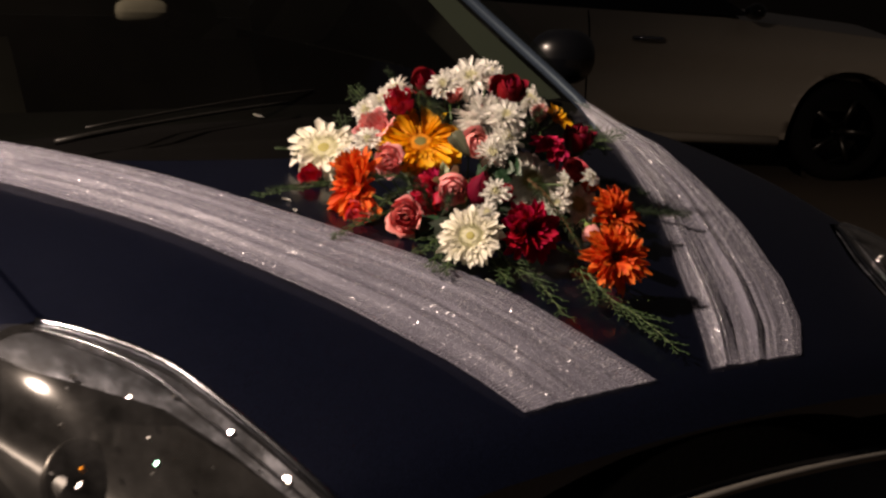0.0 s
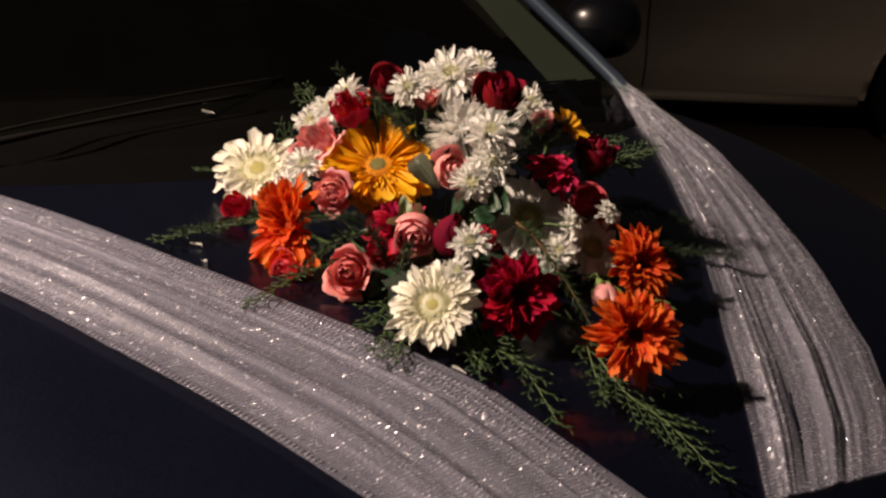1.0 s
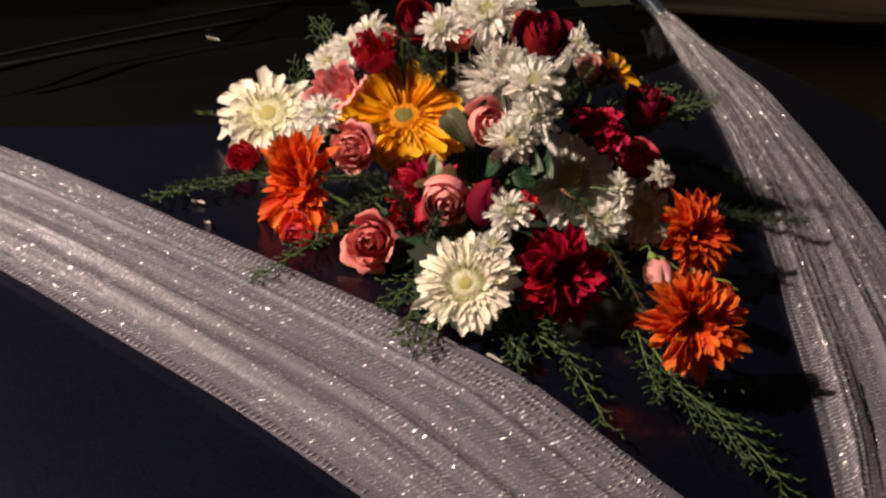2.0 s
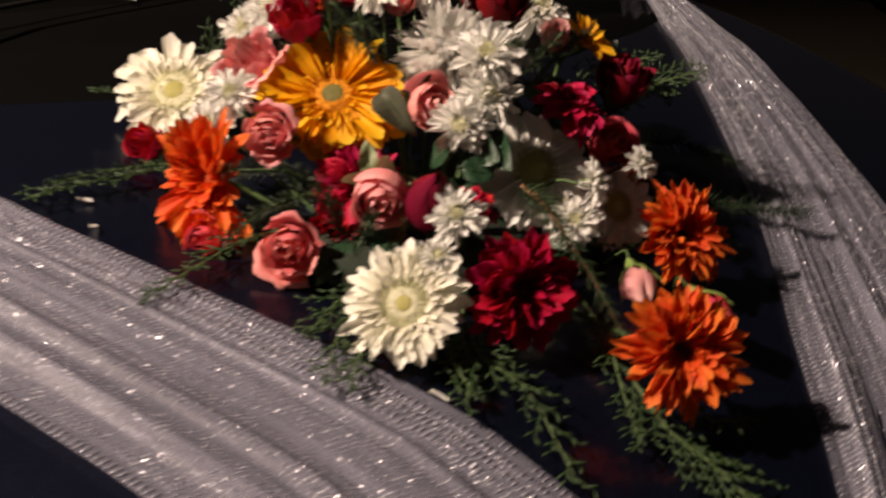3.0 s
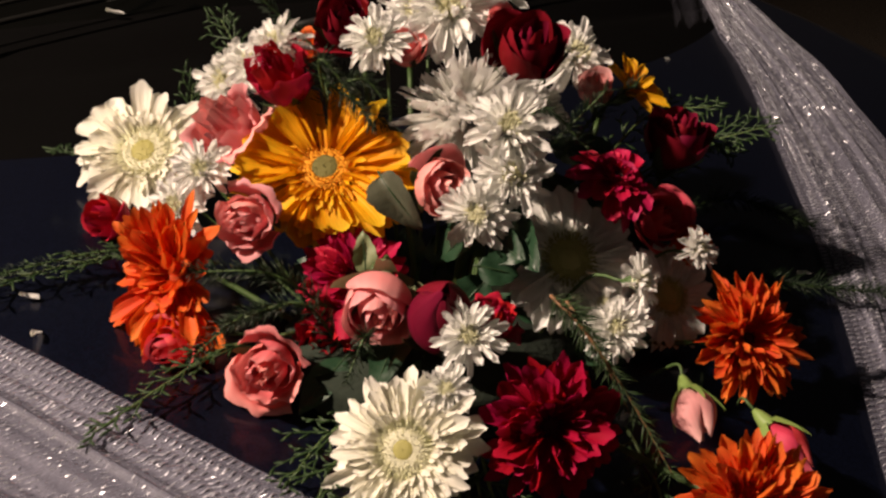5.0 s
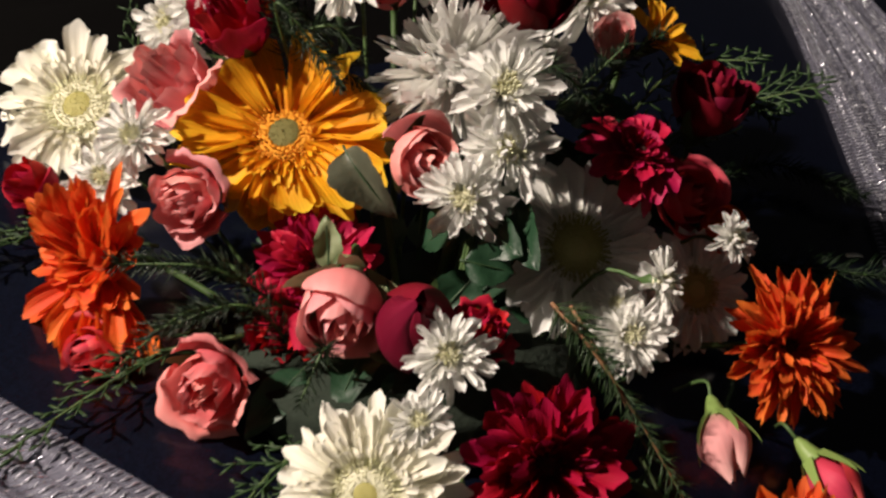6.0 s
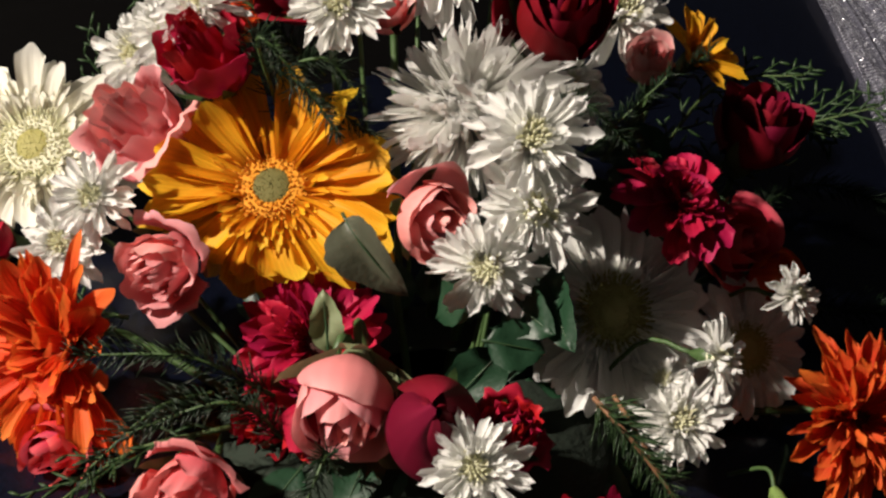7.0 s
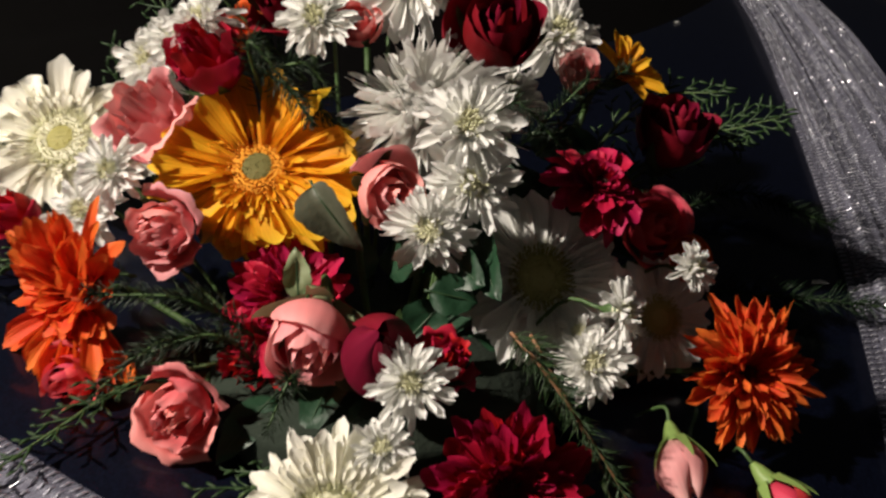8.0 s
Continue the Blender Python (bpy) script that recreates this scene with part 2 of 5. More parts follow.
# navy pillar paint, with the lamp's sheen along it put into a lighter colour
PILLAR = plain_material("lamp_lit_navy_paint", (0.075, 0.095, 0.16), 0.35, 0.2, 40, 0.2, 0.05, 0.4)
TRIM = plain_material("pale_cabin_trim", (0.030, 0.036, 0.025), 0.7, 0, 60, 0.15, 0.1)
HOUSING = streaked_silver("silvered_housing")
BEZEL = plain_material("smoked_bezel", (0.006, 0.0058, 0.0055), 0.4, 0.2, 22, 0.7, 0.5)
THREAD = plain_material("silver_thread", (0.72, 0.72, 0.82), 0.34, 0.6, 90, 0.1, 0.0)
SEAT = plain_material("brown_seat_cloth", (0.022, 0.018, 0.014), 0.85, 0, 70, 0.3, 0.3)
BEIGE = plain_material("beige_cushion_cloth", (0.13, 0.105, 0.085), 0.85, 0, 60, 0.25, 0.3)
FACET = plain_material("bright_facet", (0.90, 0.90, 0.90), 0.24, 1.0, 60, 0.05, 0.02)
STRIP = plain_material("brushed_strip", (0.15, 0.145, 0.135), 0.42, 0.35, 25, 0.35, 0.2)
STEEL = plain_material("alloy", (0.075, 0.072, 0.068), 0.35, 1.0, 60, 0.1, 0.05)
AMBER_GLINT = plain_material("amber_glint", (0.75, 0.28, 0.02), 0.15, 0, 60, 0.1, 0.02)
GREEN_GLINT = plain_material("green_glint", (0.05, 0.30, 0.22), 0.15, 0.4, 60, 0.2, 0.02)
GLASS = clear_material("windscreen_glass", (0.50, 0.58, 0.52), dust_haze=0.002)
DARK_GLASS = clear_material("dark_side_glass", (0.03, 0.03, 0.03))
LENS = hazed_lens("headlamp_lens")
ORGANZA = organza_material("silver_organza", 0.18)
SELVEDGE = organza_material("sheer_organza_edge", 0.30)
VEIL = organza_material("very_sheer_organza", 0.88)
GLITTER = plain_material("glitter_foil", (0.88, 0.90, 1.0), 0.36, 0.6, 60, 0.05, 0.0)
ASPHALT = ground_material()

# ---- mesh helpers ----
CENTRE, HEAD = Vector((0.331, 1.415, 0)), math.atan2(-0.8294, 0.5586)
CAR = Matrix.Translation(CENTRE) @ Matrix.Rotation(HEAD, 4, "Z")


def mesh(name, verts, faces, material, uvs=None, smooth=True):
    me = bpy.data.meshes.new(name)
    me.from_pydata([tuple(v) for v in verts], [], faces)
    if uvs is not None:
        lay = me.uv_layers.new(name="UVMap")
        for loop in me.loops:
            lay.data[loop.index].uv = uvs[loop.vertex_index]
    me.polygons.foreach_set("use_smooth", [smooth] * len(me.polygons))
    me.materials.append(material)
    me.update()
    return me


def outward(vs, fs, way):
    """The sheet with its faces turned to look along way."""
    a, b, c = (vs[i] for i in fs[len(fs) // 2][:3])
    return (vs, fs) if (b - a).cross(c - a).dot(Vector(way)) > 0 else (vs, [f[::-1] for f in fs])


def put(name, me, parent=None, m=None, label=""):
    ob = new(name, me)
    if parent is not None:
        ob.parent = parent
    if m is not None:
        ob.matrix_basis = m
    return tagged(ob, label)


def grid(nu, nv, f, closed_u=False):
    """Vertices, faces and uvs of a sheet f(u, v), u and v from 0 to 1."""
    vs, uvs = [], []
    for i in range(nu + 1):
        for j in range(nv + 1):
            vs.append(Vector(f(i / nu, j / nv)))
            uvs.append((i / nu, j / nv))
    fs = [(i * (nv + 1) + j, (i + 1) * (nv + 1) + j, (i + 1) * (nv + 1) + j + 1, i * (nv + 1) + j + 1) for i in range(nu) for j in range(nv)]
    return vs, fs, uvs


def tube(points, radii, sides=7):
    """A round rod through the points, with closed ends."""
    pts = [Vector(p) for p in points]
    vs, fs = [], []
    side = None
    for i, p in enumerate(pts):
        d = (pts[min(i + 1, len(pts) - 1)] - pts[max(i - 1, 0)]).normalized()
        if side is None:
            side = d.orthogonal().normalized()
        side = (side - d * side.dot(d)).normalized()
        up = d.cross(side)
        r = radii[i] if isinstance(radii, (list, tuple)) else radii
        for k in range(sides):
            a = 2 * math.pi * k / sides
            vs.append(p + (side * math.cos(a) + up * math.sin(a)) * r)
    for i in range(len(pts) - 1):
        for k in range(sides):
            a, b = i * sides + k, i * sides + (k + 1) % sides
            fs.append((a, b, b + sides, a + sides))
    fs.append(tuple(range(sides - 1, -1, -1)))
    fs.append(tuple(range((len(pts) - 1) * sides, len(pts) * sides)))
    return vs, fs


def join(*bits):
    vs, fs = [], []
    for v, f in bits:
        o = len(vs)
        vs += list(v)
        fs += [tuple(i + o for i in q) for q in f]
    return vs, fs


def lathe(profile, sides=24):
    """A solid of revolution about z from (radius, z) pairs."""
    vs = [Vector((r * math.cos(2 * math.pi * k / sides), r * math.sin(2 * math.pi * k / sides), z)) for r, z in profile for k in range(sides)]
    fs = [(i * sides + k, i * sides + (k + 1) % sides, (i + 1) * sides + (k + 1) % sides, (i + 1) * sides + k) for i in range(len(profile) - 1) for k in range(sides)]
    return vs, fs


def blend(x, xs, ys):
    return float(np.interp(x, xs, ys))


def smooth_line(points, n):
    """A rounded line through a few points."""
    pts = [Vector(p) for p in points]
    if len(pts) == 2:
        return [pts[0].lerp(pts[1], i / n) for i in range(n + 1)]
    ext = [2 * pts[0] - pts[1]] + pts + [2 * pts[-1] - pts[-2]]
    res = []
    for i in range(n + 1):
        s = i / n * (len(pts) - 1)
        k = min(int(s), len(pts) - 2)
        t = s - k
        a, b, c, d = ext[k:k + 4]
        res.append(0.5 * ((2 * b) + (c - a) * t + (2 * a - 5 * b + 4 * c - d) * t * t + (3 * b - a - 3 * c + d) * t ** 3))
    return res


# ---- ground ----
put("ground", mesh("ground", *grid(40, 40, lambda u, v: ((u - 0.5) * 1200, (v - 0.5) * 1200, 0))[:2], ASPHALT))
tagged(bpy.data.objects["ground"], "brown dusty asphalt of a dark car park at night", "ground", kind="structure")

# ---- the navy car ----
# Its own frame: x ahead, y to its left, z up; the bonnet's front edge lies at x = 0.


def bonnet_z(b, l):
    """Height of the bonnet b metres behind its front edge and l metres off the middle."""
    z = 0.80 + 0.39 * b - 0.22 * b * b - 0.12 * l * l * (1 - 0.5 * b)
    return z if b > 0 else z - 5.0 * b * b


def bonnet_half(b):
    return blend(b, (-0.06, 0.0, 0.055, 0.134, 0.215, 0.293, 0.338, 0.474, 0.7, 1.0, 1.2), (0.475, 0.51, 0.525, 0.553, 0.588, 0.645, 0.684, 0.70, 0.72, 0.75, 0.77))


def bonnet_rear(l):
    return 0.66 + 0.40 * l * l + 0.40 * l ** 4


def bonnet_point(s, w):
    """s from front to rear, w from -1 to 1 across."""
    b = -0.06 + 0.76 * s
    for _ in range(4):
        l = w * bonnet_half(b)
        b = -0.06 + s * (bonnet_rear(l) + 0.06)
    return b, l


def build_car():
    car = tagged(new("parked_car"), "dark navy blue car with a glossy bonnet decorated for a wedding", "car")
    car.matrix_basis = CAR

    def sheet(s, v):
        b, l = bonnet_point(s, 2 * v - 1)
        return (-b, l, bonnet_z(b, l))

    nu, nv = 40, 40
    vs, fs, _ = grid(nu, nv, sheet)
    # the folded rim below the bonnet's edge
    ring = [j for j in range(nv + 1)] + [i * (nv + 1) + nv for i in range(1, nu + 1)] + [nu * (nv + 1) + j for j in range(nv - 1, -1, -1)] + [i * (nv + 1) for i in range(nu - 1, 0, -1)]
    start = len(vs)
    for k in ring:
        vs += [vs[k].copy(), vs[k] + Vector((0, 0, -0.03))]
    for i in range(len(ring)):
        j = (i + 1) % len(ring)
        fs.append((start + 2 * i, start + 2 * j, start + 2 * j + 1, start + 2 * i + 1))
    put("bonnet", mesh("bonnet", vs, fs, NAVY), car, label="glossy dark navy bonnet with light dust")

    # wings beside the bonnet, down to the sills
    for side in (-1, 1):
        def wing(u, v):
            b = 0.345 + u * 0.95
            h = bonnet_half(b) + 0.005
            z0 = bonnet_z(b, h) - 0.003
            if v < 0.5:
                a = v / 0.5 * math.pi / 2
                return (-b, side * (h + (0.85 - h) * math.sin(a)), z0 - 0.16 * (1 - math.cos(a)))
            return (-b, side * (0.85 + 0.02 * math.sin((v - 0.5) * 2 * math.pi)), z0 - 0.16 - (v - 0.5) / 0.5 * 0.5)
        put("front_wing", mesh("front_wing", *grid(16, 16, wing)[:2], NAVY), car)

    # nose: dark grille opening, chrome strip and bumper
    def bumper(u, v):
        l = (2 * u - 1) * 0.85
        prof_b = (-0.07, -0.10, -0.13, -0.17, -0.19, -0.17, -0.13)
        prof_z = (0.73, 0.66, 0.60, 0.54, 0.44, 0.34, 0.22)
        k = v * 6
        return (-(blend(k, range(7), prof_b) + 0.45 * abs(l) ** 2.6), l, blend(k, range(7), prof_z) - 0.25 * l * l * (1 - v))
    put("bumper", mesh("bumper", *grid(40, 18, bumper)[:2], NAVY), car)

    def grille(u, v):
        l = (2 * u - 1) * 0.44
        return (0.062 + 0.03 * v - 0.3 * abs(l) ** 2.6, l, 0.752 - 0.05 * v - 0.25 * l * l)
    put("grille", mesh("grille", *grid(24, 3, grille)[:2], BLACK), car)
    line = [(0.112 - 0.42 * abs(l) ** 2.6, l, 0.70 - 0.30 * l * l) for l in np.linspace(-0.5, 0.5, 25)]
    put("chrome_strip", mesh("chrome_strip", *tube(line, 0.0055, 8), STRIP), car, label="thin chrome strip along the nose")

    # head lamps between bonnet, wing and bumper
    for side in (-1, 1):
        inner = smooth_line([(0.335, 0.692, 0), (0.29, 0.652, 0), (0.21, 0.593, 0), (0.13, 0.56, 0), (0.05, 0.531, 0), (-0.03, 0.503, 0), (-0.09, 0.47, 0)], 24)
        outer = smooth_line([(0.42, 0.80, 0.80), (0.34, 0.815, 0.745), (0.24, 0.80, 0.70), (0.14, 0.765, 0.66), (0.04, 0.70, 0.62), (-0.05, 0.60, 0.60), (-0.10, 0.50, 0.60)], 24)

        def lens(u, v, sink=0.0):
            i = min(int(u * 24), 23)
            a = inner[i].lerp(inner[i + 1], u * 24 - i)
            a = Vector((a.x, a.y, bonnet_z(a.x, a.y) - 0.006))
            c = outer[i].lerp(outer[i + 1], u * 24 - i)
            p = a.lerp(c, v)
            swell = (0.065 * math.sin(math.pi * min(v * 0.88 + 0.08, 1)) * math.sin(math.pi * min(u + 0.155, 1)) + 0.008 * math.exp(-((u - 0.28) / 0.12) ** 2) * math.sin(math.pi * v)) * (1 - sink)
            out = Vector((-0.42, 0.42, 0.8)).normalized()
            p = p + out * swell - Vector((0, 0, 0.01)) * sink
            return (-p.x, side * p.y, p.z)
        root = put("headlamp", mesh("headlamp", *grid(24, 12, lambda u, v: Vector(lens(u, v, 1.0)) + Vector((-0.05, 0, -0.10)) * math.sin(math.pi * v) * math.sin(math.pi * u))[:2], BEZEL), car, label="clear headlamp with chrome reflector and dark bezel")
        cover = put("lens", mesh("lens", *outward(*grid(28, 14, lens)[:2], (0.3, side * 0.3, 1)), LENS), root)
        cover.visible_shadow = False
        edge = [Vector(lens(u, 0.0)) + Vector((0, 0, 0.004 if side < 0 else -0.003)) for u in np.linspace(0, 1, 30)]
        put("rim", mesh("rim", *tube(edge, 0.0048, 6), CHROME), root)
        edge = [Vector(lens(u, 0.05 + 0.03 * math.sin(3 * u))) + Vector((0, 0, -0.003)) for u in np.linspace(0, 0.9, 30)]
        put("inner_rim", mesh("inner_rim", *tube(edge, 0.0013, 6), CHROME), root)
        cut = lambda u: blend(u, (0, 0.2, 0.33, 0.43, 0.6, 1), (0.46, 0.37, 0.26, 0.15, 0.11, 0.09))
        put("inner_band", mesh("inner_band", *grid(30, 6, lambda u, v: Vector(lens(u, cut(u) * v, 0.35)) + Vector((0, 0, -0.004)))[:2], HOUSING), root, label="silvered band inside the lens")
        put("bezel", mesh("bezel", *grid(28, 10, lambda u, v: Vector(lens(0.1 + 0.82 * u, cut(0.1 + 0.82 * u) + (0.80 - cut(0.1 + 0.82 * u)) * v, 0.8)) + Vector((-0.03, 0, -0.05)) * math.sin(math.pi * v))[:2], BEZEL), root)
        for uu, vv, r in ((0.40, 0.52, 0.045), (0.66, 0.46, 0.036)):
            c = Vector(lens(uu, vv, 0.85)) + Vector((-0.015, 0, -0.03))
            m = Matrix.Translation(c) @ Vector((0.8, side * -0.35, 0.35)).to_track_quat("Z", "Y").to_matrix().to_4x4()
            put("reflector_bowl", mesh("reflector_bowl", *lathe([(r * 0.25, -0.03), (r * 0.7, -0.02), (r, 0.008), (r * 1.06, 0.010), (r * 1.08, 0.0)], 28), STEEL), root, m)
        # small facets standing in for bright, green and amber reflections
        # placed to fit the camera's view and tilted to flash the lamp at it
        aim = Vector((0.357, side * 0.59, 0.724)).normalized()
        rnd = random.Random(5)
        for uu, vv, size, what in ((0.71, 0.05, 0.010, FACET), (0.72, 0.07, 0.005, FACET), (0.56, 0.05, 0.007, FACET), (0.42, 0.085, 0.005, FACET), (0.38, 0.22, 0.005, FACET), (0.36, 0.50, 0.006, FACET),
                                   (0.33, 0.45, 0.004, FACET), (0.53, 0.36, 0.0065, GREEN_GLINT), (0.54, 0.40, 0.004, FACET), (0.45, 0.57, 0.006, AMBER_GLINT), (0.47, 0.62, 0.008, FACET), (0.42, 0.66, 0.005, FACET),
                                   (0.60, 0.22, 0.005, FACET), (0.28, 0.30, 0.006, FACET), (0.30, 0.36, 0.004, FACET), (0.48, 0.30, 0.004, FACET), (0.66, 0.10, 0.004, FACET)):
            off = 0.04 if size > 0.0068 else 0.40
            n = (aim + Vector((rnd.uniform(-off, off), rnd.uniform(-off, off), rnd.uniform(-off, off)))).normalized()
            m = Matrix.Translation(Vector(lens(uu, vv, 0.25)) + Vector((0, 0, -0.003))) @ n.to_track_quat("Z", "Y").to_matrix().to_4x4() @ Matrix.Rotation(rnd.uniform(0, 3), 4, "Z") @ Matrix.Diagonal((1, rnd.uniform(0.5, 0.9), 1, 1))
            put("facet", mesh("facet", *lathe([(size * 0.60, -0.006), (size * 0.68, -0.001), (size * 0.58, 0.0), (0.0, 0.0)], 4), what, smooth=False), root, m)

    # windscreen, pillars, roof and cabin
    def screen(u, v):
        l = (2 * u - 1) * (0.755 - 0.16 * v)
        b = (1.05 - 0.06 * l * l) * (1 - v) + (1.76 + 0.28 * l * l) * v
        z = bonnet_z(min(b, 0.9), l) * (1 - v) + 1.40 * v - (0.015 * (1 - v))
        return (-b, l, z + 0.05 * math.sin(math.pi * v))
    glass = put("windscreen", mesh("windscreen", *outward(*grid(30, 14, screen)[:2], (1, 0, 1)), GLASS), car, label="dark laminated windscreen")
    glass.visible_shadow = False

    def cowl(u, v):
        l = (2 * u - 1) * 0.74
        b0 = bonnet_rear(l * 0.973) - 0.02
        dip = -0.012 + 0.035 * v + 0.006 * math.sin(min(1, v * 1.6) * math.pi) - (0.008 if 0.6 < v < 0.8 else 0)
        return (-(b0 + (1.07 - b0) * v), l, bonnet_z(0.85, l) - 0.035 + dip)
    put("cowl", mesh("cowl", *grid(24, 15, cowl)[:2], BLACK), car, label="black plastic cowl below the windscreen")
    for side in (-1, 1):
        line = smooth_line([(-1.06, side * 0.775, 0.90), (-1.14, side * 0.765, 0.965), (-1.5, side * 0.695, 1.165), (-1.85, side * 0.62, 1.375), (-2.1, side * 0.60, 1.42)], 20)
        put("pillar", mesh("pillar", *tube(line, [0.014] * 8 + [0.0145] * 13, 10), PILLAR), car, label="painted windscreen pillar")
        trim_line = smooth_line([(-1.16, side * 0.735, 0.965), (-1.5, side * 0.66, 1.16), (-1.85, side * 0.585, 1.37)], 14)
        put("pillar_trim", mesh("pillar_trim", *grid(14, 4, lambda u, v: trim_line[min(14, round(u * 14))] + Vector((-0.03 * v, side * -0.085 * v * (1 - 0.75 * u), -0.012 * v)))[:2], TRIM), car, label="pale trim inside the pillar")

        def door(u, v):
            b = 1.30 + u * 1.9
            return (-b, side * (0.86 + 0.02 * math.sin(v * math.pi)), 0.93 - v * 0.70)
        put("door", mesh("door", *grid(8, 8, door)[:2], NAVY), car)

        def window(u, v):
            b0, b1 = 1.22 + 0.78 * v, 3.0 - 0.3 * v
            return (-(b0 + (b1 - b0) * u), side * (0.83 - 0.22 * v), 0.94 + 0.45 * v)
        pane = put("side_window", mesh("side_window", *outward(*grid(8, 6, window)[:2], (0, side, 0)), GLASS), car)
        pane.visible_shadow = False
        # door mirror: shell on a short foot
        shell, sf, _ = grid(20, 12, lambda u, v: (
            -1.43 + 0.055 * math.sin(math.pi * v) * math.cos(2 * math.pi * u) + (0.03 if math.cos(2 * math.pi * u) > 0 else 0) * math.sin(math.pi * v),
            side * (0.945 + 0.095 * math.cos(math.pi * v)),
            1.03 + 0.07 * math.sin(math.pi * v) ** 0.8 * math.sin(2 * math.pi * u)))
        mirror = put("door_mirror", mesh("door_mirror", shell, sf, MIRROR_SHELL), car, label="rounded dark door mirror")
        put("foot", mesh("foot", *tube([(-1.36, side * 0.80, 0.95), (-1.40, side * 0.86, 0.985)], [0.03, 0.024], 10), BLACK), mirror)
    put("roof", mesh("roof", *grid(12, 12, lambda u, v: (-(1.78 + 1.3 * u), (2 * v - 1) * 0.61, 1.41 + 0.05 * math.sin(math.pi * v) * (0.4 + 0.6 * math.sin(math.pi * min(1, u + 0.3)))))[:2], NAVY), car)
    put("dashboard", mesh("dashboard", *grid(6, 10, lambda u, v: (-(1.10 + 0.45 * u), (2 * v - 1) * 0.70, 0.90 + 0.03 * math.sin(math.pi * u)))[:2], BLACK), car)
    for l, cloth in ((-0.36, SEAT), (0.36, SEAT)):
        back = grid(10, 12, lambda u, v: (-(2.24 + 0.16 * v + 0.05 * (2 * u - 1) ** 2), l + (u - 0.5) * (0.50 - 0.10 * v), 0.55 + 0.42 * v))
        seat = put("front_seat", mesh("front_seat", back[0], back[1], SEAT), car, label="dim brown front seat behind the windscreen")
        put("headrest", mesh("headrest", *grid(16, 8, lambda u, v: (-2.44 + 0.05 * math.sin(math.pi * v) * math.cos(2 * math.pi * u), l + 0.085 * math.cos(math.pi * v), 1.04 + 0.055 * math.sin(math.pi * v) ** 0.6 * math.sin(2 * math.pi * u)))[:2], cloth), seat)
    # rear-view mirror hung below the windscreen's top, placed to fit the camera's view
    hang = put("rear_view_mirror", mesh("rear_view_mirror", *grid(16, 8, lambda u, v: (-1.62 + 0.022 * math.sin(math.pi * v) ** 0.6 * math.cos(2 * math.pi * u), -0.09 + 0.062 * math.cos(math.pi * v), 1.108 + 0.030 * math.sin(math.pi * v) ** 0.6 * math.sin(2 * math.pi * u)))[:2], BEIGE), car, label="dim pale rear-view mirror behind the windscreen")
    put("stalk", mesh("stalk", *tube([(-1.62, -0.09, 1.135), (-1.66, -0.06, 1.25), (-1.70, -0.03, 1.37)], 0.006, 6), BLACK), hang)
    put("rear_body", mesh("rear_body", *grid(10, 10, lambda u, v: (-(3.05 + 0.9 * u), (2 * v - 1) * 0.84, 0.98 - 0.5 * u * u))[:2], NAVY), car)
    put("underbody", mesh("underbody", *grid(4, 4, lambda u, v: (-(3.9 * u), (2 * v - 1) * 0.8, 0.25))[:2], BLACK), car)

    # wipers resting at the foot of the windscreen
    for l0, l1 in ((-0.50, -0.02), (0.06, 0.56)):
        def on_glass(l, up):
            f = (l - l0) / (l1 - l0)
            return Vector((-(0.90 + 0.15 * f + up), l, bonnet_z(0.85, l) + 0.004 + 0.012 * f + up * 0.5))
        arm = [on_glass(l0 + (l1 - l0) * t, 0.0) for t in np.linspace(0, 1, 9)]
        w = put("wiper", mesh("wiper", *tube(arm, [0.005] * 3 + [0.003] * 6, 6), WIPER), car, label="black wiper arm and blade")
        blade = [on_glass(l0 + 0.06 + (l1 - l0 + 0.02) * t, 0.018 + 0.008 * t) for t in np.linspace(0, 1, 12)]
        put("blade", mesh("blade", *tube(blade, 0.0022, 6), WIPER), w)

    # wheels
    for b in (0.62, 3.15):
        for side in (-1, 1):
            m = Matrix.Translation((-b, side * 0.72, 0.31)) @ Matrix.Rotation(radians(-90 * side), 4, "X")
            add_wheel(car, m)
    return car


def add_wheel(parent, m):
    wheel = put("wheel", mesh("wheel", *lathe([(0.0, 0.06), (0.05, 0.06), (0.06, 0.05), (0.06, -0.05)], 16), STEEL), parent, m)
    put("tyre", mesh("tyre", *lathe([(0.20, -0.10), (0.27, -0.11), (0.305, -0.08), (0.31, 0.0), (0.305, 0.08), (0.27, 0.105), (0.21, 0.095)], 36), RUBBER), wheel)
    bits = [lathe([(0.20, 0.09), (0.215, 0.095), (0.215, -0.08)], 36)]
    for k in range(5):
        a = 2 * math.pi * k / 5
        d, s = Vector((math.cos(a), math.sin(a), 0)), Vector((-math.sin(a), math.cos(a), 0))
        bits.append(tube([d * 0.03 + Vector((0, 0, 0.05)), d * 0.12 + Vector((0, 0, 0.065)), d * 0.21 + Vector((0, 0, 0.075))], [0.028, 0.022, 0.026], 8))
    put("rim", mesh("rim", *join(*bits), STEEL), wheel)


car = build_car()


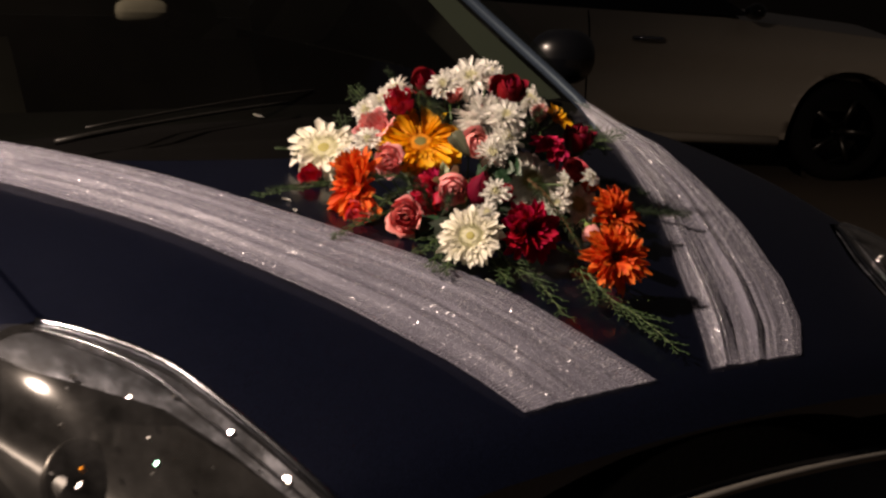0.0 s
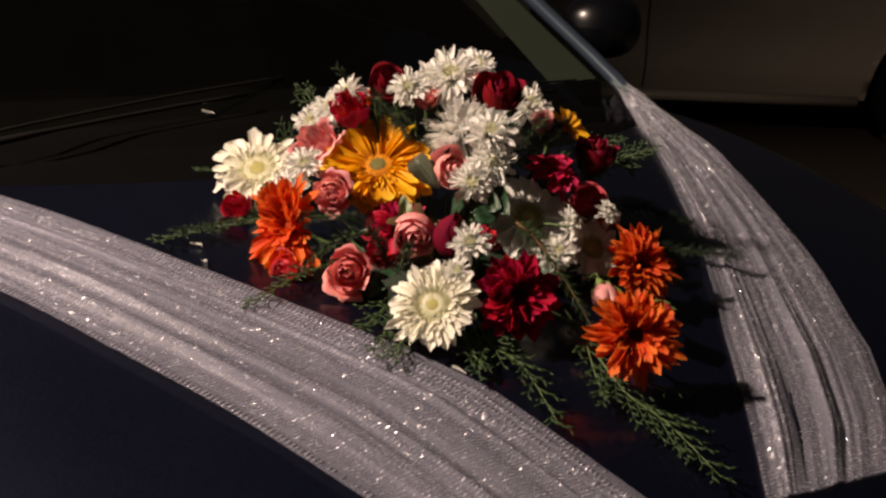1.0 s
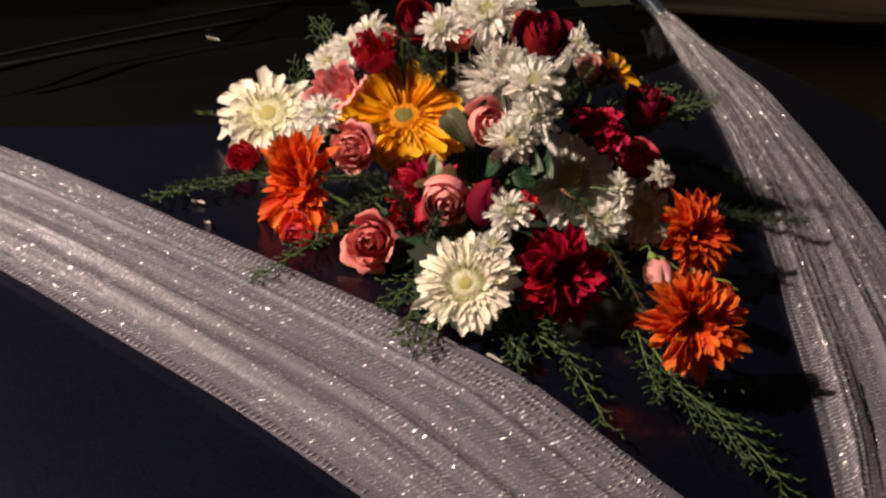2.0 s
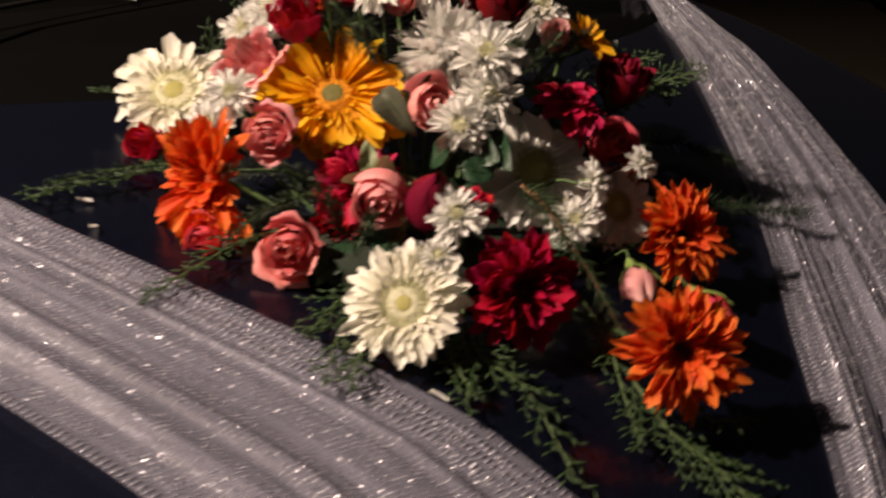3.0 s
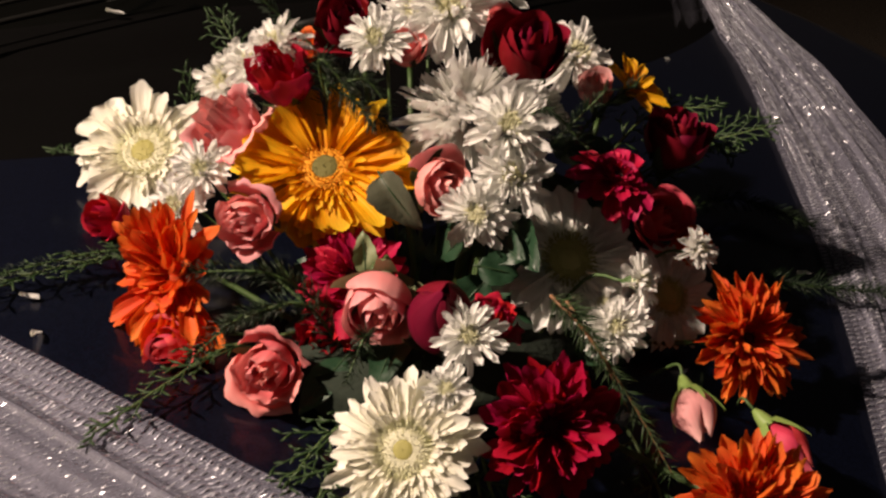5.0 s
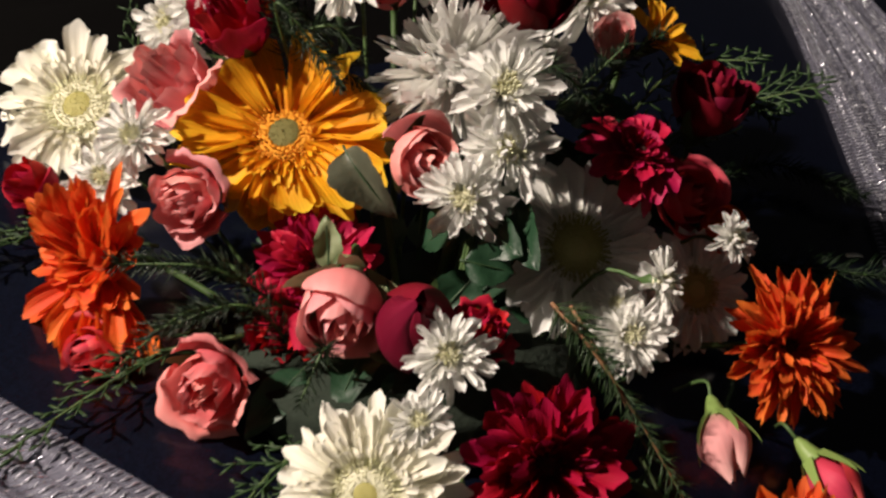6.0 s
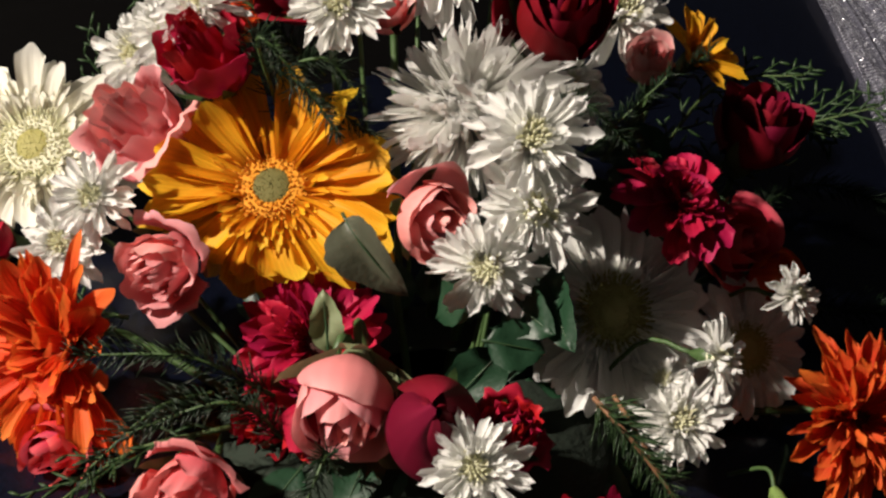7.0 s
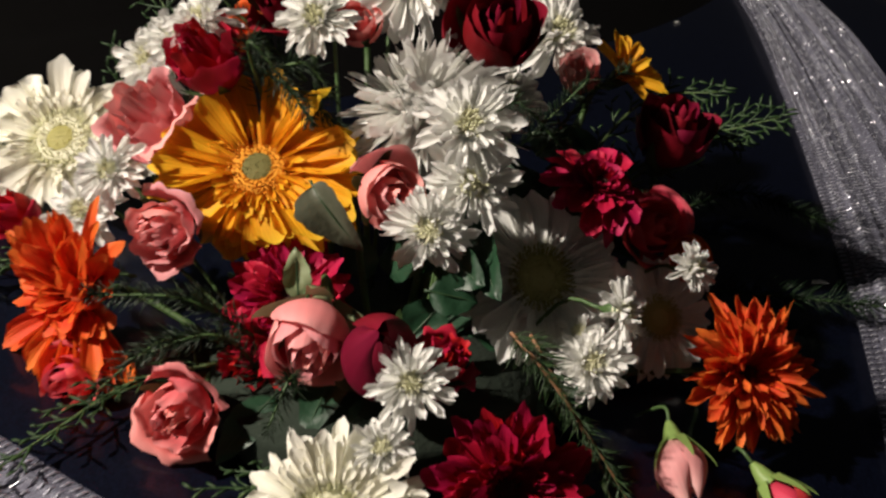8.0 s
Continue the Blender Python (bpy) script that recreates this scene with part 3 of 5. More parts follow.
# ---- the white car parked behind ----
def build_white_car():
    root = tagged(new("white_car"), "white saloon car parked in the dark on dusty ground", "car")
    root.matrix_basis = pose(2.49, 7.30, 0, 0, 0, 6)
    # x ahead of its front axle, y away from the viewer
    def side(u, v, y0=0.0):
        x = 0.95 - 4.2 * u
        belt = blend(x, (-3.3, -0.8, 0.3, 0.95), (0.97, 0.94, 0.86, 0.66))
        z = belt + (0.24 - belt) * v
        bulge = 0.06 * math.sin(math.pi * v) + 0.02 * math.sin(3 * math.pi * v)
        round_nose = 0.35 * max(0, (x - 0.35) / 0.6) ** 2
        return x, -bulge + round_nose + 0.08 * (1 - v) ** 3 + y0, z

    vs, fs, _ = grid(120, 36, side)
    keep = []
    for f in fs:
        c = sum((vs[i] for i in f), Vector()) / 4
        if any((c.x - wx) ** 2 + (c.z - 0.30) ** 2 < 0.355 ** 2 for wx in (0.0, -2.5)):
            continue
        keep.append(f)
    for k in {i for f in keep for i in f}:
        for wx in (0.0, -2.5):
            r = math.hypot(vs[k].x - wx, vs[k].z - 0.30)
            if r < 0.385:
                vs[k].x, vs[k].z = wx + (vs[k].x - wx) * 0.37 / r, 0.30 + (vs[k].z - 0.30) * 0.37 / r
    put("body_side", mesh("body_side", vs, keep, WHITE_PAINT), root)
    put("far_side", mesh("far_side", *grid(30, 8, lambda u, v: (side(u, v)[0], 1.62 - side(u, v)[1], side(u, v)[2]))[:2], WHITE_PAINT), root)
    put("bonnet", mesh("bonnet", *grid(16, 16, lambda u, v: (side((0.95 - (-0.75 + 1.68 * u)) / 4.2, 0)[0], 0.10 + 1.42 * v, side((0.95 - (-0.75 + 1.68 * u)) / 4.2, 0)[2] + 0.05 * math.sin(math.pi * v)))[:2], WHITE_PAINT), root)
    put("cabin_glass", mesh("cabin_glass", *grid(24, 4, lambda u, v: (-0.62 - 2.45 * u + (-0.75 * v if u < 0.5 else 0.55 * v) * abs(2 * u - 1), 0.10 + 0.20 * v, 0.955 + 0.40 * v))[:2], DARK_GLASS), root, label="dark tinted side windows")
    put("cabin_far", mesh("cabin_far", *grid(4, 4, lambda u, v: (-0.62 - 2.45 * u, 1.5 - 0.2 * v, 0.955 + 0.40 * v))[:2], BLACK), root)
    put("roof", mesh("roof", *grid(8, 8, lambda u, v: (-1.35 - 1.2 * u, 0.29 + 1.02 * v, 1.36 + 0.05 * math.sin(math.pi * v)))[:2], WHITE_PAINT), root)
    put("windscreen", mesh("windscreen", *grid(6, 6, lambda u, v: (-0.66 - 0.72 * u, 0.14 + 0.16 * u + (1.34 - 0.32 * u) * v, 0.95 + 0.41 * u))[:2], DARK_GLASS), root)
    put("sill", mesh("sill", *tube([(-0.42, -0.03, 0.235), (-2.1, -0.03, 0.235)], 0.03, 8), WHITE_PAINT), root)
    for x in (-1.27, -2.25):
        put("door_handle", mesh("door_handle", *tube(smooth_line([(x - 0.09, -0.03, 0.80), (x - 0.05, -0.07, 0.805), (x + 0.05, -0.07, 0.805), (x + 0.09, -0.03, 0.80)], 10), 0.014, 8), CHROME), root)
    for x in (-1.62,):
        put("door_gap", mesh("door_gap", *tube([Vector(side((0.95 - x) / 4.2, v)) + Vector((0, -0.001, 0)) for v in np.linspace(0.02, 0.95, 14)], 0.005, 5), BLACK), root)
    put("headlamp", mesh("headlamp", *grid(10, 6, lambda u, v: (0.52 + 0.36 * u, side((0.95 - (0.52 + 0.36 * u)) / 4.2, 0.1 + 0.25 * v)[1] - 0.012, 0.66 + 0.1 * (1 - v) * (1 - 0.5 * u)))[:2], STEEL), root)
    put("mirror", mesh("mirror", *tube(smooth_line([(-0.66, 0.06, 0.98), (-0.66, -0.06, 0.99), (-0.66, -0.16, 1.0)], 8), [0.02, 0.035, 0.042, 0.046, 0.05, 0.05, 0.046, 0.034, 0.014], 12), MIRROR_SHELL), root)
    for x in (0.0, -2.5):
        add_wheel(root, Matrix.Translation((x, 0.10, 0.30)) @ Matrix.Rotation(radians(90), 4, "X"))
        put("wheel_housing", mesh("wheel_housing", *[a for a in lathe([(0.35, -0.15), (0.35, 0.05)], 30)], BLACK), root, Matrix.Translation((x, 0.10, 0.30)) @ Matrix.Rotation(radians(90), 4, "X"))
    put("underbody", mesh("underbody", *grid(4, 4, lambda u, v: (0.8 - 4.0 * u, 0.1 + 1.4 * v, 0.24))[:2], BLACK), root)


build_white_car()


# ---- ribbons ----
def build_ribbon(side, inner_b, inner_l, outer_b, outer_l, b_end, seed, pleats, label, tail=False, creases=(), steps=()):
    """A gathered organza ribbon laid from the bonnet's front edge to the foot of the pillar."""
    rnd = random.Random(seed)
    folds = [(rnd.uniform(0.04, 0.96), rnd.choice((0.010, 0.018, 0.045, 0.07)) * rnd.uniform(0.8, 1.3), rnd.uniform(0.0020, 0.0062), rnd.uniform(-0.07, 0.07), rnd.uniform(0, 6)) for _ in range(pleats)] + list(creases)

    def spot(b, v, lift=0.0):
        li, lo = blend(b, inner_b, inner_l), blend(b, outer_b, outer_l)
        l = li + (lo - li) * v + 0.003 * noise.noise((b * 7, seed, 5)) * (1 if b > 0.03 else 0)
        h = 0.0035 + lift
        for c, wd, am, drift, ph in folds:
            cc = c + drift * math.sin(2.6 * b + ph)
            grow = 0.6 + 0.4 * math.sin(3.1 * b + ph * 2)
            x = (v - cc) / wd
            bulge = math.exp(-x * x) * (1 + 0.4 * math.tanh(3 * x)) if wd > 0.03 else math.exp(-1.3 * abs(x))
            h += (0.28 + 0.8 * min(0.5, b) if side < 0 else 0.22 + 0.30 * max(0, 1 - b / 0.35)) * am * grow * bulge
        for at, high in steps:
            h += high * (0.5 + 0.5 * math.tanh((v - at - 0.012 * math.sin(5 * b + at * 9)) / 0.006))
        h += 0.00015 * math.sin(v * 60 + 7 * b) + 0.0016 * noise.noise((b * 4, v * 17, seed)) + 0.0009 * noise.noise((b * 9, v * 38, seed)) + (0.0006 if side < 0 else 0.0003) * noise.noise((b * 60, v * 12, seed))
        h = 0.0035 + lift + (h - 0.0035 - lift) * (0.25 + 0.75 * min(1, b / 0.05))
        h += 0.010 * min(1, b / 0.05) * (abs(2 * v - 1) ** 8) * max(0, noise.noise((b * 5, side * 3, seed)))
        h += 0.03 * max(0, (b - 0.8) / 0.35) ** 2
        fray = 0.002 * noise.noise((v * 40, seed, 1)) if b == 0 else 0
        return CAR @ Vector((-b + fray, side * l, bonnet_z(b, l) + h))

    root = tagged(new("ribbon"), label, "ribbon", "ribbons on the bonnet")
    for name, v0, v1, nv, stuff_ in (("band", 0.07, 0.94, 84, ORGANZA), ("selvedge", 0.0, 0.07, 8, SELVEDGE), ("selvedge", 0.94, 1.0, 8, SELVEDGE)):
        nu = 300
        vs = [spot(b_end * i / nu, v0 + (v1 - v0) * j / nv) for i in range(nu + 1) for j in range(nv + 1)]
        uvs = [(b_end * i / nu * 1.15, (v0 + (v1 - v0) * j / nv) * 0.2) for i in range(nu + 1) for j in range(nv + 1)]
        fs = [(i * (nv + 1) + j, (i + 1) * (nv + 1) + j, (i + 1) * (nv + 1) + j + 1, i * (nv + 1) + j + 1) for i in range(nu) for j in range(nv)]
        put(name, mesh(name, vs, fs, stuff_, uvs), root)
    # foil threads of the weft: short thin dashes across the ribbon, in rows, each at its own slight tilt
    gu, gv = 300, 84
    sheet = [c.co for c in root.children[0].data.vertices]
    vs, fs = [], []
    for k in range(44000):
        i, fi, j, fj = rnd.randrange(gu), 0.5 + rnd.gauss(0, 0.06), rnd.randrange(gv), rnd.random()
        near_edge = j < 16 or j > gv - 8
        if noise.noise((i * 0.02, j * 0.16, seed + 9)) + (0.12 if near_edge else 0) < rnd.uniform(-0.6, 0.5):
            continue
        a, b, c, d = (sheet[(i + di) * (gv + 1) + j + dj] for di, dj in ((0, 0), (1, 0), (0, 1), (1, 1)))
        along, across = (b - a).normalized(), (c - a).normalized()
        up = along.cross(across).normalized()
        if up.z < 0:
            up = -up
        p = a.lerp(b, fi).lerp(c.lerp(d, fi), fj) + up * 0.0004
        roll = rnd.uniform(-1.25, 1.25)
        q = (up * math.cos(roll) + along * math.sin(roll) + across * rnd.gauss(0, 0.42)).normalized()
        x = (across + along * rnd.uniform(-0.12, 0.12)).normalized()
        x = (x - q * x.dot(q)).normalized()
        y = q.cross(x)
        a, c = rnd.uniform(0.0007, 0.0025 if not near_edge else 0.0034), rnd.uniform(0.00016, 0.00034)
        o = len(vs)
        vs += [p - x * a, p - y * c, p + x * a, p + y * c]
        fs.append((o, o + 1, o + 2, o + 3))
    # rungs of foil thread along both edges
    rungs = []
    for v0, v1 in ((0.004, 0.046), (0.052, 0.090), (0.098, 0.14), (0.150, 0.20), (0.955, 0.996)):
        for i in range(int(b_end / 0.0042)):
            b = 0.003 + i * 0.0042 + rnd.uniform(-0.0004, 0.0004)
            keen = noise.noise((b * 6, v0 * 40, seed + 3))
            if keen < rnd.uniform(-0.5, 0.1):
                continue
            va, vb = v0 + rnd.uniform(0, 0.004), v1 - (v1 - v0) * rnd.uniform(0.0, 0.5) * (0.6 - keen)
            p = [spot(b + 0.0006 * math.sin(6 * s), va + (vb - va) * s, 0.0005 + 0.0006 * math.sin(math.pi * s)) for s in (0, 0.33, 0.67, 1)]
            rungs.append(tube(p, [0.00025, 0.00045, 0.00045, 0.00025], 4))
    tagged(put("edge_threads", mesh("edge_threads", *join(*rungs), THREAD), root, label="bright cross threads along the ribbon edges"), kind="stuff")
    if tail:
        flap = []
        for i in range(15):
            for j in range(11):
                s, t = i / 14, j / 10
                b = 0.80 + 0.03 * t + 0.13 * s
                l = 0.478 + 0.08 * t + 0.09 * s
                flap.append(CAR @ Vector((-b, side * l, bonnet_z(b, l) + 0.010 + 0.012 * s + 0.004 * math.sin(9 * t + 4 * s) + 0.006 * math.sin(14 * t))))
        put("tail", mesh("tail", flap, [(i * 11 + j, (i + 1) * 11 + j, (i + 1) * 11 + j + 1, i * 11 + j + 1) for i in range(14) for j in range(10)], VEIL, [(i * 0.02, j * 0.014) for i in range(15) for j in range(11)]), root, label="loose sheer ribbon end")
    tagged(put("glitter", mesh("glitter", vs, fs, GLITTER, smooth=False), root), kind="stuff")
    return root


build_ribbon(-1, (0, 0.19, 0.32, 0.48, 0.70, 1.03, 1.15), (0.048, 0.128, 0.216, 0.326, 0.448, 0.64, 0.70),
             (0, 0.094, 0.23, 0.46, 0.714, 1.0, 1.15), (0.251, 0.29, 0.365, 0.489, 0.633, 0.75, 0.775), 1.13, 3, 5,
             "pleated silver glitter organza ribbon across the navy bonnet", False,
             ((0.26, 0.012, 0.004, 0.02, 1.0), (0.36, 0.07, 0.007, 0.03, 1.5), (0.47, 0.012, 0.004, 0.02, 2.5), (0.55, 0.07, 0.007, 0.03, 0.5), (0.66, 0.012, 0.005, 0.02, 3.0), (0.77, 0.06, 0.008, 0.02, 4.0), (0.89, 0.02, 0.005, 0.02, 5.0)), ((0.235, 0.0030), (0.60, 0.0022), (0.82, -0.0020)))
build_ribbon(1, (0, 0.195, 0.43, 0.78, 1.0, 1.15), (0.046, 0.172, 0.322, 0.53, 0.67, 0.755),
             (0, 0.06, 0.154, 0.378, 0.705, 1.0, 1.15), (0.218, 0.282, 0.350, 0.458, 0.605, 0.735, 0.780), 1.13, 8, 3,
             "pleated silver glitter organza ribbon running to the far pillar", True,
             ((0.13, 0.035, 0.014, 0.03, 1.0), (0.19, 0.012, 0.008, 0.03, 1.0), (0.36, 0.014, 0.010, 0.02, 2.0), (0.50, 0.045, 0.018, 0.02, 0.5), (0.56, 0.012, 0.010, 0.02, 0.5), (0.72, 0.014, 0.006, 0.03, 3.0)), ((0.30, -0.0025), (0.64, 0.0025)))

# ---- flowers ----
HEART = Vector((0.06, 1.70, 0.86))
FOAM_TOP = Vector((0.065, 1.685, 0.938))
CAMERA_SPOT = Vector((0.12, 1.02, 1.32))
GROUP = "flowers of the bonnet arrangement"
CACHE = {}


def facing(pos, n=None):
    """Which way a flower faces: as told, or outward and towards the camera."""
    if n is not None:
        return Vector(n).normalized()
    return ((CAMERA_SPOT - pos).normalized() * 0.6 + (pos - HEART).normalized() * 0.5).normalized()


def stance(pos, n, spin=0.0):
    return Matrix.Translation(pos) @ n.to_track_quat("Z", "Y").to_matrix().to_4x4() @ Matrix.Rotation(spin, 4, "Z")


def petal_mesh(kind, material, variant):
    """A petal of unit length along x and unit width along y, lifted in z."""
    key = (kind, material.name, variant)
    if key in CACHE:
        return CACHE[key]
    rnd = random.Random(sum(map(ord, kind)) * 31 + variant)
    shape = {"ray": ((0.30, 0.55, 0.85, 1.0, 0.95, 0.52), 0.30, 0.14),
             "finger": ((0.42, 0.66, 0.88, 1.0, 1.0, 0.58), 0.50, 0.12),
             "strap": ((0.55, 0.74, 0.92, 1.0, 0.84, 0.30), 0.55, 0.10),
             "blade": ((0.45, 0.70, 0.95, 1.0, 0.66, 0.12), 0.35, 0.02),
             "spoon": ((0.36, 0.50, 0.74, 1.0, 0.98, 0.42), 0.75, 0.06),
             "quill": ((0.55, 0.70, 0.85, 1.0, 0.80, 0.22), 1.1, -0.10),
             "incurved": ((0.60, 0.80, 0.95, 1.0, 0.86, 0.34), 1.3, -0.30)}[kind]
    widths, cup, droop = shape
    loose = {"spoon": 0.16, "strap": 0.20, "finger": 0.15}.get(kind, 0.12)
    bend, side, twist = droop + rnd.uniform(-loose, loose), rnd.uniform(-0.08, 0.08), rnd.uniform(-0.35, 0.35)
    notch, tilt = rnd.uniform(0.0, 0.09), rnd.uniform(-0.05, 0.05)
    groove = {"ray": 0.020, "finger": 0.024, "strap": 0.022}.get(kind, 0.008)
    wave, ph = rnd.uniform(0.004, 0.014), rnd.uniform(0, 6)
    nick = [rnd.uniform(-0.02, 0.012) for _ in range(9)]

    def f(u, v):
        s = 2 * u - 1
        y = (u - 0.5) * blend(v, (0, 0.2, 0.45, 0.7, 0.9, 1.0), widths)
        x = v - notch * v ** 6 * (1 - abs(s)) - 0.05 * v ** 4 * abs(s) + tilt * s * v ** 3 - 0.07 * s * s * v ** 8 + nick[round(u * 8)] * v ** 7
        z = cup * 0.22 * s * s * (1 - 0.5 * v) - bend * v * v - groove * math.cos(3 * math.pi * s) * math.sin(math.pi * min(1, v + 0.08)) + twist * y * v * 0.6
        return (x, y + side * v * v, z + 0.02 * math.sin(7 * v + variant) + wave * s * math.sin(6 * v + ph) * v)
    vs, fs, uvs = grid(8, 8, f)
    CACHE[key] = mesh(kind + "_petal", vs, fs, material, uvs)
    return CACHE[key]


def ring(root, kind, material, count, length, width, r0, height, lift, rnd, sector=None, spread=0.12, loose=9.0):
    """A whorl of petals; lift: degrees above the flower's plane, loose: how far single petals stray from it."""
    for i in range(count):
        a = 2 * math.pi * (i + rnd.uniform(-0.34, 0.34)) / count
        if sector is not None:
            a = radians(sector[0] + (sector[1] - sector[0]) * (i + rnd.uniform(0, 0.9)) / count)
        s = 1 + rnd.uniform(-spread, spread)
        m = (Matrix.Rotation(a, 4, "Z") @ Matrix.Translation((r0, 0, height)) @ Matrix.Rotation(radians(-lift + rnd.gauss(0, loose * 0.75)), 4, "Y")
             @ Matrix.Rotation(radians(rnd.gauss(0, 13)), 4, "X") @ Matrix.Diagonal((length * s, width * (1 + rnd.uniform(-0.18, 0.18)), length * s, 1)))
        put("petal", petal_mesh(kind, material, rnd.randrange(10)), root, m)


def florets(count, radius, dome, size, tall, rnd):
    """Small pointed florets in a sunflower spiral over a low dome."""
    bits = [lathe([(radius * 1.02, -0.004), (radius, 0.0)] + [(radius * math.cos(a), dome * math.sin(a)) for a in np.linspace(0.1, 1.5, 6)], 16)]
    for k in range(count):
        r = radius * math.sqrt((k + 0.5) / count)
        r *= rnd.uniform(0.90, 1.06)
        a = k * 2.39996 + rnd.uniform(-0.3, 0.3)
        z = dome * math.sqrt(max(0, 1 - (r / radius) ** 2 * 0.95))
        p = Vector((r * math.cos(a), r * math.sin(a), z - 0.0006))
        d = Vector((math.cos(a) * r / radius * 0.7, math.sin(a) * r / radius * 0.7, 1)).normalized()
        h = tall * rnd.uniform(0.6, 1.3)
        bits.append(tube([p, p + d * h * 0.7, p + d * h], [size, size * 1.05, size * 0.3], 5))
    return join(*bits)


def disc_eye(root, R, r, disc, rim, rnd):
    """A smooth granular disc inside a wreath of short upright florets."""
    grains = florets(210, r * 0.54, r * 0.12, r * 0.024, r * 0.05, rnd)
    dimple = lathe([(r * 0.54, 0.0), (r * 0.50, r * 0.05), (r * 0.2, r * 0.08), (0.0, r * 0.03)], 16)
    tagged(put("eye", mesh("eye", *join(grains, dimple), disc), root, Matrix.Translation((0, 0, R * 0.075))), kind="stuff")
    wreath = [lathe([(r * 1.22, R * 0.02), (r * 1.1, R * 0.065), (r * 0.8, R * 0.085), (r * 0.5, R * 0.085)], 24)]
    for k, (rr, lean, tall) in enumerate(((0.54, 0.0, 0.16), (0.62, 0.1, 0.18), (0.72, 0.3, 0.20), (0.83, 0.5, 0.22), (0.95, 0.75, 0.24), (1.08, 0.95, 0.26))):
        for i in range(38 + 6 * k):
            a = 2 * math.pi * (i + rnd.uniform(-0.4, 0.4)) / (38 + 6 * k)
            out = Vector((math.cos(a), math.sin(a), 0))
            p = out * r * rr * rnd.uniform(0.97, 1.03) + Vector((0, 0, R * 0.055))
            d = (out * lean + Vector((rnd.uniform(-0.2, 0.2), rnd.uniform(-0.2, 0.2), 0.8))).normalized()
            h = r * tall * rnd.uniform(0.7, 1.25)
            wreath.append(tube([p, p + d * h * 0.7, p + d * h], [r * 0.034, r * 0.040, r * 0.022], 5))
    tagged(put("floret_wreath", mesh("floret_wreath", *join(*wreath), rim), root), kind="stuff")


def stem_of(root, m, base, n, thick=0.0022, foot=None, arch=0.03):
    """A stalk from below the head into the foam block."""
    d = base - FOAM_TOP
    foot = Vector(foot) if foot else FOAM_TOP + Vector((max(-0.07, min(0.07, d.x * 0.5)), max(-0.06, min(0.06, d.y * 0.5)), -0.02))
    pts = smooth_line([base, base - n * min(arch, d.length * 0.3), foot], 8)
    inv = m.inverted()
    put("stalk", mesh("stalk", *tube([inv @ p for p in pts], thick, 6), STEM), root)


